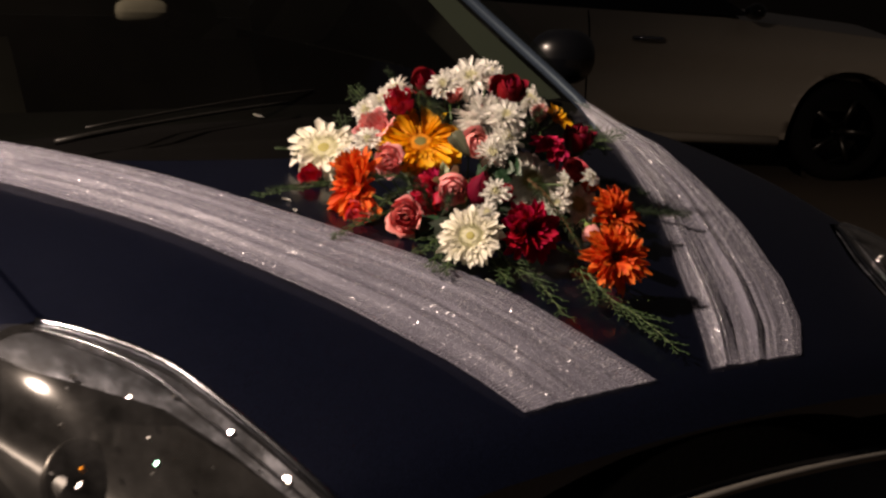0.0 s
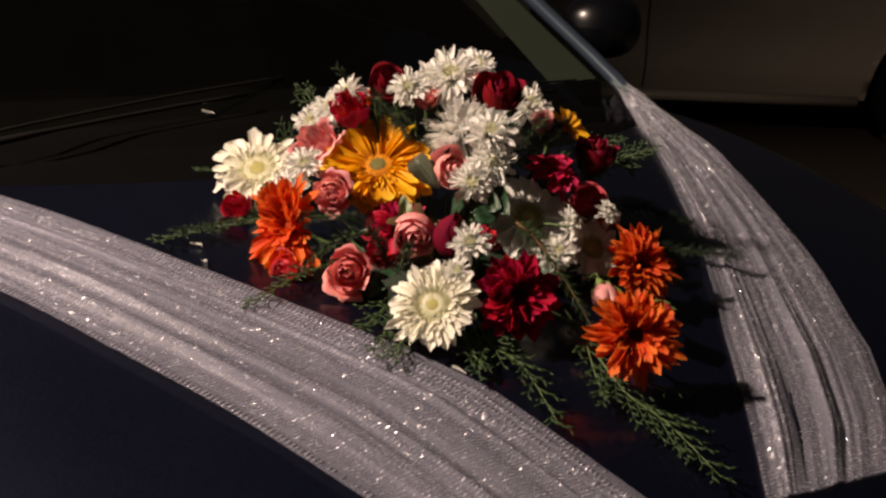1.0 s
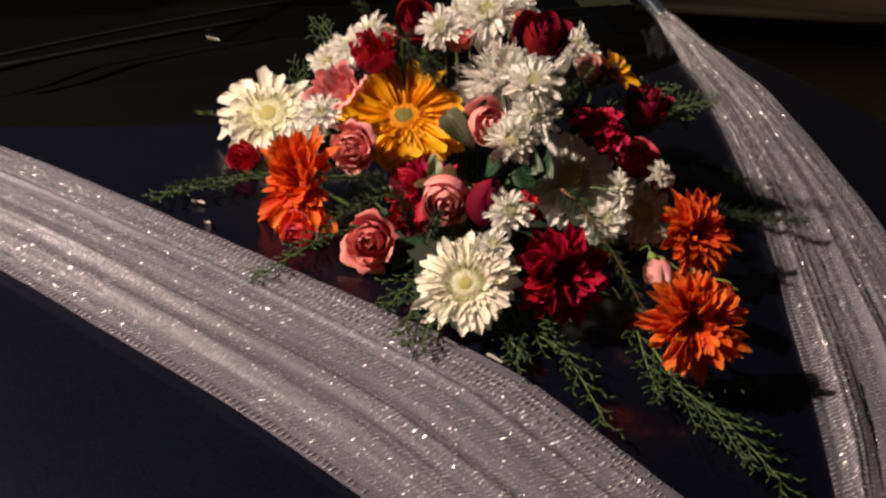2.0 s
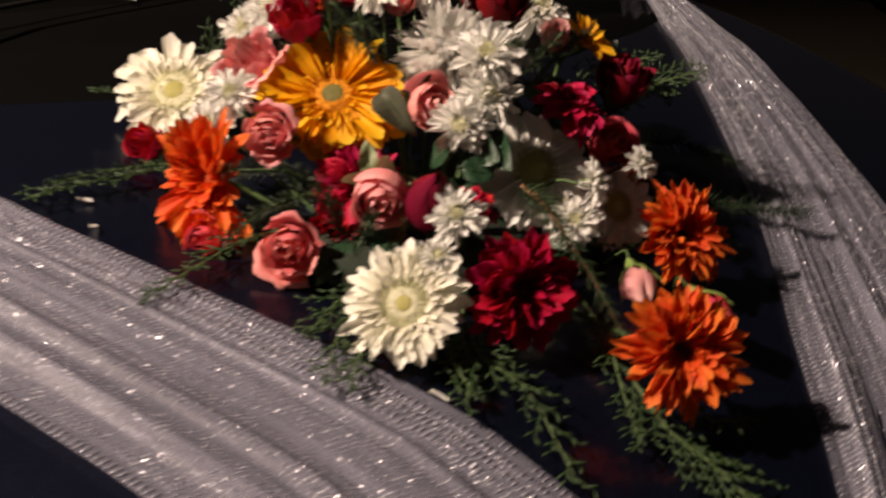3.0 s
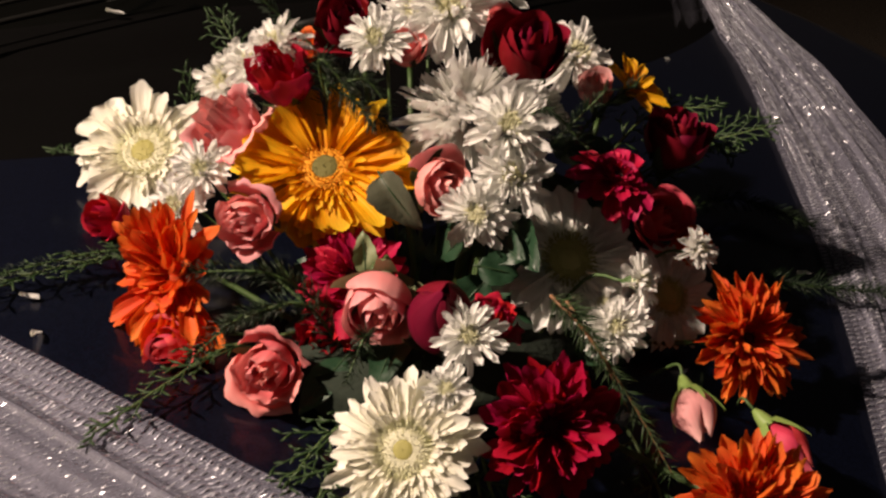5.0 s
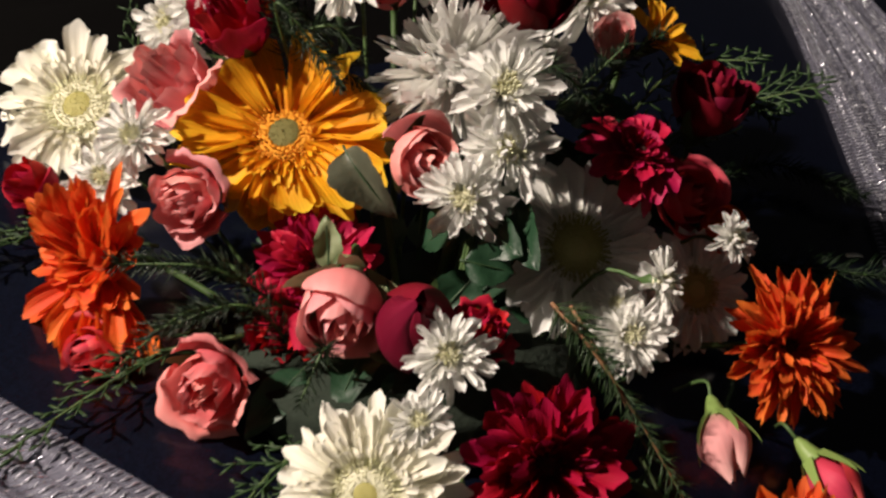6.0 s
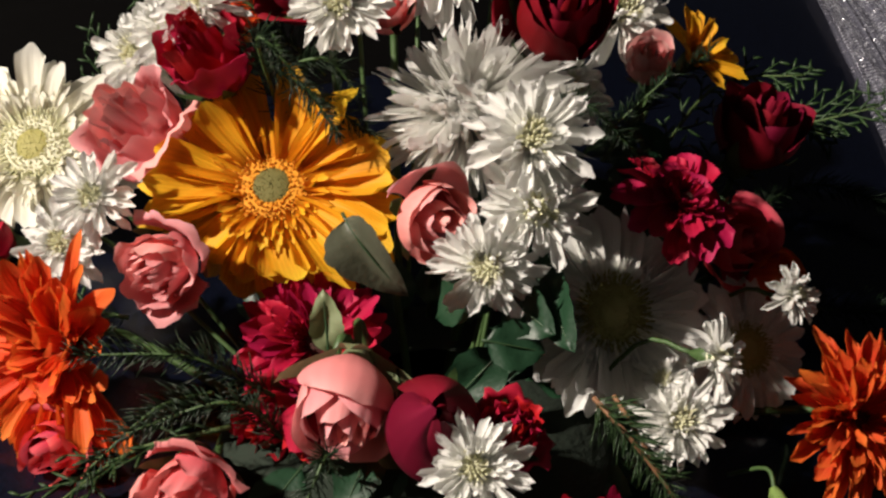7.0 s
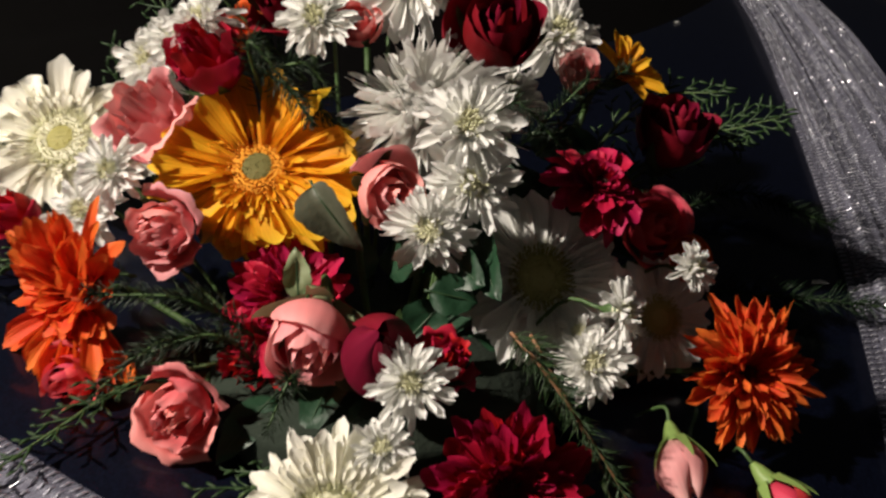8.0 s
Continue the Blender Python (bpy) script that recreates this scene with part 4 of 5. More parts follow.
def gerbera(pos, radius, material, eye, label, n=None, seed=0, eye_r=0.24, dense=1.0, sectors=None, lift=8, wide=0.28, kind="ray", double=False, petals=24, disc=None, strays=()):
    """sectors: rows of first angle, last angle, petals, lift and length, 0 to the right and 90 upwards; strays: single petals as angle, lift, length."""
    pos = Vector(pos)
    n = facing(pos, n)
    rnd = random.Random(seed)
    base = pos - n * radius * 0.12
    m = stance(base, n) if sectors or strays else stance(base, n, rnd.uniform(0, 6))
    root = tagged(new("gerbera"), label, "gerbera flower", GROUP)
    root.matrix_basis = m
    R = radius
    inner_r = R * (0.27 if disc else 0.12)
    if sectors:
        for k, (a, b, count, up, ln) in enumerate(sectors):
            ring(root, kind, material, count, R * ln - inner_r + R * 0.12, R * wide, inner_r, R * 0.008 * k, up, rnd, (a, b), loose=11)
    elif double:
        ring(root, kind, material, petals, R * 0.74, R * wide * 1.15, R * 0.30, 0.0, lift - 8, rnd, spread=0.20, loose=12)
        ring(root, kind, material, petals, R * 0.60, R * wide * 1.05, R * 0.30, R * 0.03, lift + 3, rnd, spread=0.22, loose=12)
    elif disc:
        ring(root, kind, material, int(20 * dense), R * 0.74, R * wide, R * 0.28, 0.0, lift - 4, rnd)
        ring(root, kind, material, int(17 * dense), R * 0.66, R * wide * 0.92, R * 0.28, R * 0.02, lift + 4, rnd)
    else:
        ring(root, kind, material, int(20 * dense), R * 0.90, R * wide, R * 0.12, 0.0, lift - 4, rnd, spread=0.16, loose=10)
        ring(root, kind, material, int(18 * dense), R * 0.80, R * wide * 0.94, R * 0.12, R * 0.03, lift + 8, rnd, spread=0.18, loose=10)
        ring(root, kind, material, int(20 * dense), R * 0.60, R * wide * 0.80, R * 0.14, R * 0.05, lift + 20, rnd, spread=0.24, loose=14)
        ring(root, "strap", material, int(22 * dense), R * 0.38, R * 0.12, R * 0.17, R * 0.06, lift + 30, rnd, spread=0.3, loose=14)
    for a, up, ln in strays:
        ring(root, kind, material, 1, R * ln, R * wide, R * 0.14, R * 0.04, up, rnd, (a, a), spread=0.0, loose=0.0)
    if double:
        for rr, ln, up in ((0.46, 0.26, 8), (0.42, 0.23, 18), (0.38, 0.20, 28), (0.35, 0.16, 40)):
            ring(root, "strap", material, 44, R * ln, R * 0.085, R * rr, R * 0.05, lift + up, rnd, spread=0.35, loose=16)
    if disc and not double and not sectors:
        ring(root, "strap", material, 40, R * 0.20, R * 0.085, R * 0.34, R * 0.05, 16, rnd, spread=0.3)
        ring(root, "strap", material, 40, R * 0.16, R * 0.075, R * 0.32, R * 0.055, 30, rnd, spread=0.3)
    if disc and sectors:
        for ln, up in ((0.26, 14), (0.22, 26), (0.18, 40)):
            ring(root, "strap", material, 46, R * ln, R * 0.07, R * 0.30, R * 0.05, up, rnd, spread=0.35, loose=15)
    if disc:
        disc_eye(root, R, R * eye_r * 1.25, disc, eye, rnd)
    else:
        ring(root, "quill", material, int(26 * dense), R * 0.26, R * 0.06, R * eye_r * 0.75, R * 0.07, 48, rnd)
        tagged(put("eye", mesh("eye", *florets(150, R * eye_r, R * 0.07, R * 0.013, R * 0.028, rnd), eye), root, Matrix.Translation((0, 0, R * 0.07))), kind="stuff")
    put("calyx", mesh("calyx", *lathe([(0.0024, -0.016), (R * 0.16, -0.009), (R * 0.24, 0.001), (R * 0.1, 0.003)], 14), STEM), root)
    stem_of(root, m, base - n * 0.014, n)
    return root


def daisy(pos, radius, label, n=None, seed=0, material=WHITE, eye=EYE_LIME, full=1.2):
    """A small spray chrysanthemum."""
    pos = Vector(pos)
    n = facing(pos, n)
    rnd = random.Random(seed + 500)
    base = pos - n * radius * 0.2
    m = stance(base, n, rnd.uniform(0, 6))
    root = tagged(new("chrysanthemum"), label, "chrysanthemum", GROUP)
    root.matrix_basis = m
    R = radius
    ring(root, "spoon", material, int(15 * full), R * 0.95, R * 0.24, R * 0.12, 0, -4, rnd, spread=0.28, loose=13)
    ring(root, "spoon", material, int(16 * full), R * 0.84, R * 0.21, R * 0.14, R * 0.05, 12, rnd, spread=0.30, loose=13)
    ring(root, "spoon", material, int(16 * full), R * 0.62, R * 0.17, R * 0.17, R * 0.09, 28, rnd, spread=0.32, loose=13)
    ring(root, "incurved", material, int(15 * full), R * 0.42, R * 0.12, R * 0.22, R * 0.11, 46, rnd, spread=0.35, loose=16)
    tagged(put("eye", mesh("eye", *florets(60, R * 0.27, R * 0.20, R * 0.026, R * 0.16, rnd), eye), root, Matrix.Translation((0, 0, R * 0.13))), kind="stuff")
    put("calyx", mesh("calyx", *lathe([(0.0012, -0.012), (R * 0.2, -0.006), (R * 0.3, 0.001), (R * 0.1, 0.002)], 12), STEM), root)
    stem_of(root, m, base - n * 0.010, n, 0.0012)
    return root


def spider_mum(pos, radius, label, n=None, seed=0):
    """A large chrysanthemum of many narrow quilled petals."""
    pos = Vector(pos)
    n = facing(pos, n)
    rnd = random.Random(seed + 900)
    base = pos - n * radius * 0.42
    m = stance(base, n)
    root = tagged(new("spider_chrysanthemum"), label, "chrysanthemum", GROUP)
    root.matrix_basis = m
    R = radius
    for count, ln, h, up in ((26, 0.98, 0.10, -32), (36, 1.02, 0.16, -18), (40, 1.0, 0.20, -4), (40, 0.92, 0.25, 10), (38, 0.78, 0.29, 24)):
        ring(root, "strap", WHITE, count, R * ln, R * 0.066, R * 0.08, R * h, up, rnd, spread=0.26, loose=13)
    for count, ln, h, up in ((38, 0.58, 0.33, 36), (34, 0.44, 0.37, 50), (28, 0.34, 0.40, 64), (20, 0.28, 0.42, 78)):
        ring(root, "incurved", WHITE, count, R * ln, R * 0.078, R * 0.10, R * h, up, rnd, spread=0.34, loose=14)
    put("core", mesh("core", *lathe([(R * 0.02, -0.004), (R * 0.16, 0.0), (R * 0.18, R * 0.25), (R * 0.08, R * 0.36), (0.0, R * 0.37)], 14), WHITE), root)
    stem_of(root, m, base, n, 0.0026)
    return root


def rose_petal(k, count, opening, material, ruffle=0.0, shut=0.0):
    key = ("rose", k, count, opening, material.name, ruffle, shut)
    if key in CACHE:
        return CACHE[key]
    t = k / (count - 1)
    rnd = random.Random(k * 7 + count)
    r = (0.20 + 0.80 * t ** 0.8) * rnd.uniform(0.94, 1.06)
    tall = (1.70 - (0.05 + 0.50 * opening) * t) * rnd.uniform(0.93, 1.05)
    span = radians(200 - 60 * t)
    curl = opening * (0.05 + 0.95 * t * t) * 0.75
    close = (0.75 - 0.45 * t) * (1 - 0.75 * opening * t)
    tall *= 1 - shut * 0.45 * (1 - t)
    ph = rnd.uniform(0, 6)
    peak = rnd.uniform(-0.3, 0.3)

    def f(u, v):
        s = 2 * u - 1
        a = s * span / 2 * (0.50 + 0.50 * math.sin(min(1, v * 1.3) * math.pi / 2)) * (1 - 0.25 * max(0, v - 0.6))
        rad = r * (0.30 + 0.70 * math.sin(min(1.0, v * 1.35) * math.pi / 2))
        rad *= 1 - close * max(0, v - 0.45) ** 1.3 * 1.5
        rad *= 1 - shut * 0.92 * max(0, (v - 0.30) / 0.70) ** 1.9
        lip = max(0, (v - 0.62) / 0.38)
        frill = ruffle * lip * (0.10 * math.sin(11 * s + ph) + 0.06 * math.sin(19 * s + 2 * ph))
        rad += curl * 0.60 * lip ** 2 * (0.7 + 0.3 * math.cos(2.2 * (s - peak))) + (0.02 + 0.07 * opening * t) * math.sin(5 * s + ph) * lip ** 1.5 + frill
        z = tall * v * (1 - 0.20 * abs(s - peak * 0.5) ** 2.2 * v) - curl * 0.55 * lip ** 2.4
        rad *= 1 + 0.09 * s
        z += 0.8 * ruffle * lip * 0.09 * math.sin(8 * s + 3 * ph) + (1 - abs(s - peak)) * 0.10 * lip
        return (rad * math.cos(a), rad * math.sin(a), z + (0.03 + 0.06 * opening) * math.sin(4 * s + 2 * ph) * lip)
    vs, fs, uvs = grid(18 if ruffle else 12, 10, f)
    CACHE[key] = mesh("rose_petal", vs, fs, material, uvs)
    return CACHE[key]


def rose(pos, radius, material, label, n=None, seed=0, opening=0.6, count=11, sepal=STEM, tall=1.0, foot=None, ruffle=0.0, shut=0.0, arch=0.03, wrap=1.0):
    pos = Vector(pos)
    n = facing(pos, n)
    rnd = random.Random(seed + 1300)
    base = pos + (pos - CAMERA_SPOT).normalized() * radius * 0.6 - n * radius * 0.8 * tall
    m = stance(base, n, rnd.uniform(0, 6))
    root = tagged(new("rose"), label, "rose", GROUP)
    root.matrix_basis = m
    for k in range(count):
        q = Matrix.Rotation(k * 2.39996 + rnd.uniform(-0.2, 0.2), 4, "Z") @ Matrix.Rotation(rnd.uniform(-0.10, 0.14) * k / count, 4, "Y")
        put("petal", rose_petal(k, count, opening, material, ruffle, shut), root, q @ Matrix.Diagonal((radius, radius, radius * tall, 1)))
    put("hip", mesh("hip", *lathe([(0.0018, -0.012), (radius * 0.22, -0.008), (radius * 0.34, 0.0), (radius * 0.38, radius * 0.14)], 12), sepal), root)
    for k in range(5):
        leafy = grid(2, 6, lambda u, v: ((0.34 + 0.40 * wrap * math.sin(v * 1.7)) * radius * (1.15 + 0.25 * v), (u - 0.5) * 0.42 * wrap * radius * (1 - v) ** 0.7, radius * (1.25 * v - 0.5 * v * v * opening)))
        put("sepal", mesh("sepal", leafy[0], leafy[1], sepal), root, Matrix.Rotation(k * 1.2566 + 0.3, 4, "Z"))
    stem_of(root, m, base - n * 0.010, n, 0.0010 if count < 10 else 0.0022, foot, arch)
    return root


def pos_behind(pos):
    """A place in the foliage behind and above a hanging bud."""
    return (pos[0] - 0.02, pos[1] + 0.06, pos[2] - 0.012)


def bud(pos, radius, material, label, n, seed=0):
    """A closed rosebud on a thin green stalk."""
    return rose(pos, radius, material, label, n, seed, opening=0.0, count=8, sepal=LIME, tall=1.35, foot=pos_behind(pos), shut=0.8, arch=0.012)


# foam block under the flowers
vs, fs, _ = grid(12, 6, lambda u, v: (math.cos(2 * math.pi * u) * 0.10 * min(1, math.sin(math.pi * (0.02 + 0.96 * v)) * 3) ** 0.5,
                                      math.sin(2 * math.pi * u) * 0.085 * min(1, math.sin(math.pi * (0.02 + 0.96 * v)) * 3) ** 0.5, 0.045 * v))
tagged(put("floral_foam", mesh("floral_foam", vs, fs, FOAM), None, pose(0.065, 1.685, 0.893, 0, 0, 34) @ pose(0, 0, 0, 0, -0, 0)), "dark green foam block holding the flower stalks", "floral foam")

# gerberas
gerbera((-0.160, 1.800, 0.993), 0.056, CREAM, EYE_LIME, "creamy white gerbera with a pale green eye, fully open", (-0.12, -0.62, 0.76), 1, 0.25, wide=0.20, kind="finger", double=True, disc=DISC_LIME)
gerbera((-0.015, 1.724, 1.024), 0.057, YELLOW, EYE_AMBER, "amber yellow gerbera with a green eye", (-0.12, -0.58, 0.80), 2, 0.24,
        sectors=((140, 225, 9, -2, 1.04), (222, 318, 12, -28, 0.82), (-44, 44, 10, -4, 1.02), (130, 215, 8, 10, 0.94), (225, 315, 9, -12, 0.68), (-40, 40, 9, 8, 0.90), (112, 150, 4, 36, 0.92), (86, 90, 1, 46, 1.0), (40, 78, 4, 28, 0.86)),
        wide=0.28, kind="finger", disc=DISC_OLIVE)
gerbera((-0.098, 1.660, 0.968), 0.049, ORANGE, EYE_RUST, "wilted bright orange gerbera with folded petals", (-0.30, -0.80, 0.42), 3, 0.14,
        sectors=((216, 322, 25, 0, 1.04), (216, 318, 20, 10, 0.88), (165, 215, 7, 22, 0.66), (10, 60, 4, 30, 0.62), (50, 150, 13, 44, 0.98), (20, 165, 14, 58, 0.85), (195, 345, 16, 30, 0.5), (0, 360, 22, 58, 0.42)), wide=0.20, kind="finger")
gerbera((0.059, 1.549, 0.931), 0.0445, CREAM, EYE_LIME, "large double cream gerbera low at the front", (-0.10, -0.80, 0.58), 4, 0.20, wide=0.16, kind="finger", double=True, petals=32, disc=DISC_LIME)
gerbera((0.141, 1.580, 0.934), 0.0435, CRIMSON, EYE_DARK, "deep crimson gerbera with a black eye", (0.38, -0.80, 0.34), 5, 0.26, 1.35, lift=20, wide=0.27, kind="finger")
gerbera((0.270, 1.700, 0.936), 0.044, ORANGE, EYE_DARK, "orange gerbera with narrow petals and a dark eye", (0.42, -0.68, 0.50), 6, 0.22, 1.9, lift=22, wide=0.165, kind="finger")
gerbera((0.252, 1.545, 0.914), 0.046, ORANGE, EYE_DARK, "orange gerbera with ragged petals beside two rosebuds", (0.24, -0.82, 0.42), 7, 0.26, 2.0, lift=20, wide=0.17, kind="finger",
        strays=((-28, 14, 1.12),))
gerbera((0.150, 1.713, 0.977), 0.051, WHITE, EYE_GREEN, "white gerbera in the shade of other flowers", (0.25, -0.68, 0.68), 8, 0.24, 1.6, wide=0.235, kind="finger", disc=EYE_GREEN)
gerbera((0.012, 1.688, 0.962), 0.038, MAGENTA, EYE_DARK, "crimson gerbera half hidden under the yellow one", (0.05, -0.72, 0.60), 9, 0.24, 1.3, lift=22, wide=0.27, kind="finger")
gerbera((0.177, 1.738, 1.027), 0.033, MAGENTA, EYE_DARK, "crimson gerbera with fringed petals, turned upwards", (0.28, -0.25, 0.92), 10, 0.20,
        sectors=((215, 345, 9, -12, 0.92), (215, 340, 7, -2, 0.78), (0, 200, 12, 2, 0.86), (0, 360, 36, 16, 0.5), (0, 360, 26, 34, 0.36)), wide=0.33, kind="finger")
gerbera((0.190, 1.858, 1.047), 0.027, YELLOW, EYE_AMBER, "small yellow gerbera that has lost most petals", (0.42, -0.50, 0.70), 11, 0.20,
        sectors=((-60, 130, 7, 18, 1.0), (-80, 140, 6, 40, 0.85)), wide=0.26, kind="strap")
gerbera((0.223, 1.743, 0.940), 0.038, WHITE, EYE_GREEN, "white gerbera deep in the shade", (0.35, -0.70, 0.55), 12, 0.24, 1.4, kind="finger", wide=0.23, disc=EYE_GREEN)

# white chrysanthemums
SMALL = "small white chrysanthemum with a lime green eye"
daisy((0.090, 1.591, 0.983), 0.020, SMALL, (-0.05, -0.75, 0.62), 1)
daisy((0.194, 1.674, 0.984), 0.019, "small white chrysanthemum turned to its side", (0.75, -0.5, 0.3), 2, full=0.7)
daisy((0.180, 1.664, 0.956), 0.022, SMALL, (0.2, -0.6, 0.75), 3)
daisy((0.103, 1.702, 1.070), 0.026, SMALL, (0.15, -0.68, 0.72), 4)
daisy((0.108, 1.690, 1.042), 0.025, SMALL, (0.25, -0.80, 0.5), 5)
daisy((0.088, 1.671, 1.022), 0.023, SMALL, (-0.1, -0.9, 0.35), 6)
daisy((-0.090, 1.697, 1.026), 0.019, SMALL, (-0.1, -0.75, 0.65), 7)
daisy((-0.108, 1.700, 0.998), 0.022, SMALL, (-0.2, -0.8, 0.5), 8)
daisy((-0.097, 1.800, 1.051), 0.028, SMALL, (-0.25, -0.6, 0.75), 9)
daisy((0.012, 1.753, 1.103), 0.022, SMALL, (-0.1, -0.8, 0.55), 10)
daisy((0.055, 1.831, 1.106), 0.036, "full white chrysanthemum at the top of the arrangement", (0, -0.6, 0.8), 11, full=1.4)
daisy((0.083, 1.868, 1.114), 0.024, SMALL, (0.1, -0.5, 0.85), 12)
daisy((0.147, 1.842, 1.076), 0.030, SMALL, (0.4, -0.5, 0.75), 13)
daisy((0.236, 1.731, 0.983), 0.015, SMALL, (0.6, -0.6, 0.5), 14)
daisy((-0.056, 1.765, 1.092), 0.022, SMALL, (-0.3, -0.4, 0.85), 15)
daisy((0.080, 1.572, 0.958), 0.016, SMALL, (0.0, -0.7, 0.7), 16)
daisy((0.030, 1.835, 1.100), 0.026, SMALL, (-0.2, -0.5, 0.8), 17)
daisy((-0.075, 1.790, 1.070), 0.026, SMALL, (-0.3, -0.5, 0.8), 18)
daisy((0.120, 1.800, 1.050), 0.026, SMALL, (0.4, -0.5, 0.7), 19)
spider_mum((0.072, 1.750, 1.057), 0.049, "large white chrysanthemum with spidery petals", (-0.32, -0.70, 0.60), 1)
daisy((0.172, 1.684, 0.962), 0.014, "small white chrysanthemum opening sideways", (-0.3, -0.35, 0.9), 20, full=0.6)

# roses
rose((0.037, 1.619, 0.984), 0.024, PINK, "coral pink rose, half open", (0.02, -0.94, -0.06), 1, 0.30, sepal=SAGE, tall=1.1, wrap=1.55, ruffle=0.12)
rose((-0.025, 1.598, 0.945), 0.024, CORAL, "coral pink rose, fully open", (-0.10, -0.92, 0.22), 2, 0.85, ruffle=0.5)
rose((-0.054, 1.678, 1.002), 0.0215, PINK, "pink rose with ruffled petals", (-0.25, -0.85, 0.20), 3, 0.80, tall=1.05, ruffle=0.6)
rose((0.063, 1.689, 1.032), 0.022, PINK, "salmon pink rose, half open", (0.45, -0.75, 0.35), 4, 0.45, ruffle=0.12)
rose((-0.076, 1.735, 1.040), 0.026, PINK, "tall pink rose with loose petals", (-0.42, -0.55, 0.72), 5, 0.7, tall=1.2, ruffle=0.9)
rose((0.073, 1.602, 0.988), 0.0255, DARKRED, "closed dark red rose", (0.05, -0.58, 0.80), 6, 0.05, tall=1.5, shut=0.85, ruffle=0.12)
rose((0.111, 1.760, 1.098), 0.027, DARKRED, "velvety dark red rose near the top", (0.10, -0.50, 0.80), 7, 0.42, tall=1.05, ruffle=0.12)
rose((0.221, 1.808, 1.028), 0.027, DARKRED, "velvety dark red rose at the edge", (0.22, -0.20, 0.95), 8, 0.45, tall=0.95, ruffle=0.12)
rose((-0.046, 1.740, 1.076), 0.022, RED, "bright red rose beside the ferns", (-0.30, -0.40, 0.85), 9, 0.6, tall=1.3, ruffle=0.7)
rose((-0.010, 1.780, 1.101), 0.023, DARKRED, "dark red rose behind the white blooms", (-0.15, -0.6, 0.75), 10, 0.6)
rose((-0.168, 1.745, 0.962), 0.018, RED, "small red rose low at the edge", (-0.6, -0.65, 0.4), 11, 0.5)
rose((-0.094, 1.630, 0.932), 0.018, ROSE_RED, "small red rose below the orange gerbera", (-0.3, -0.85, 0.3), 12, 0.6)
rose((0.001, 1.646, 0.945), 0.020, RED, "red rose under the coral one", (-0.2, -0.85, 0.35), 13, 0.7, ruffle=0.9)
rose((0.104, 1.614, 0.980), 0.015, RED, "small red rose with ruffled petals", (0.2, -0.4, 0.85), 14, 0.8, ruffle=1.0)
rose((0.160, 1.812, 1.060), 0.0135, BLUSH, "pale pink rose behind fern needles", (-0.1, -0.55, 0.8), 15, 0.35, tall=1.3, ruffle=0.2)
# a coral rose given the darker red, which puts its shade into the colour
rose((0.212, 1.768, 0.986), 0.022, ROSE_RED, "coral rose in the shade", (0.4, -0.7, 0.55), 16, 0.7)
rose((0.029, 1.798, 1.083), 0.015, CORAL, "small coral rose among white blooms", (0.0, -0.75, 0.6), 17, 0.3)
rose((-0.042, 1.805, 1.075), 0.014, ORANGE, "small orange rose at the back", (-0.2, -0.6, 0.7), 18, 0.8)
rose((0.020, 1.626, 0.962), 0.014, RED, "red rose peeping out below the pink one", (-0.25, -0.70, -0.60), 19, 0.2, tall=1.2, shut=0.4)
rose((0.233, 1.766, 0.968), 0.016, ORANGE, "small orange rose deep in the shade", (0.5, -0.6, 0.5), 20, 0.5)
rose((0.091, 1.822, 1.100), 0.011, CORAL, "small coral rose behind the top blooms", (0.0, -0.6, 0.75), 22, 0.3, tall=1.2)
bud((0.228, 1.613, 0.930), 0.0170, BLUSH, "blush pink rosebud with green sepals", (0.20, -0.80, -0.25), 1)
bud((0.285, 1.612, 0.914), 0.0168, ROSE_RED, "rose red bud with green sepals", (0.55, -0.60, -0.30), 2)


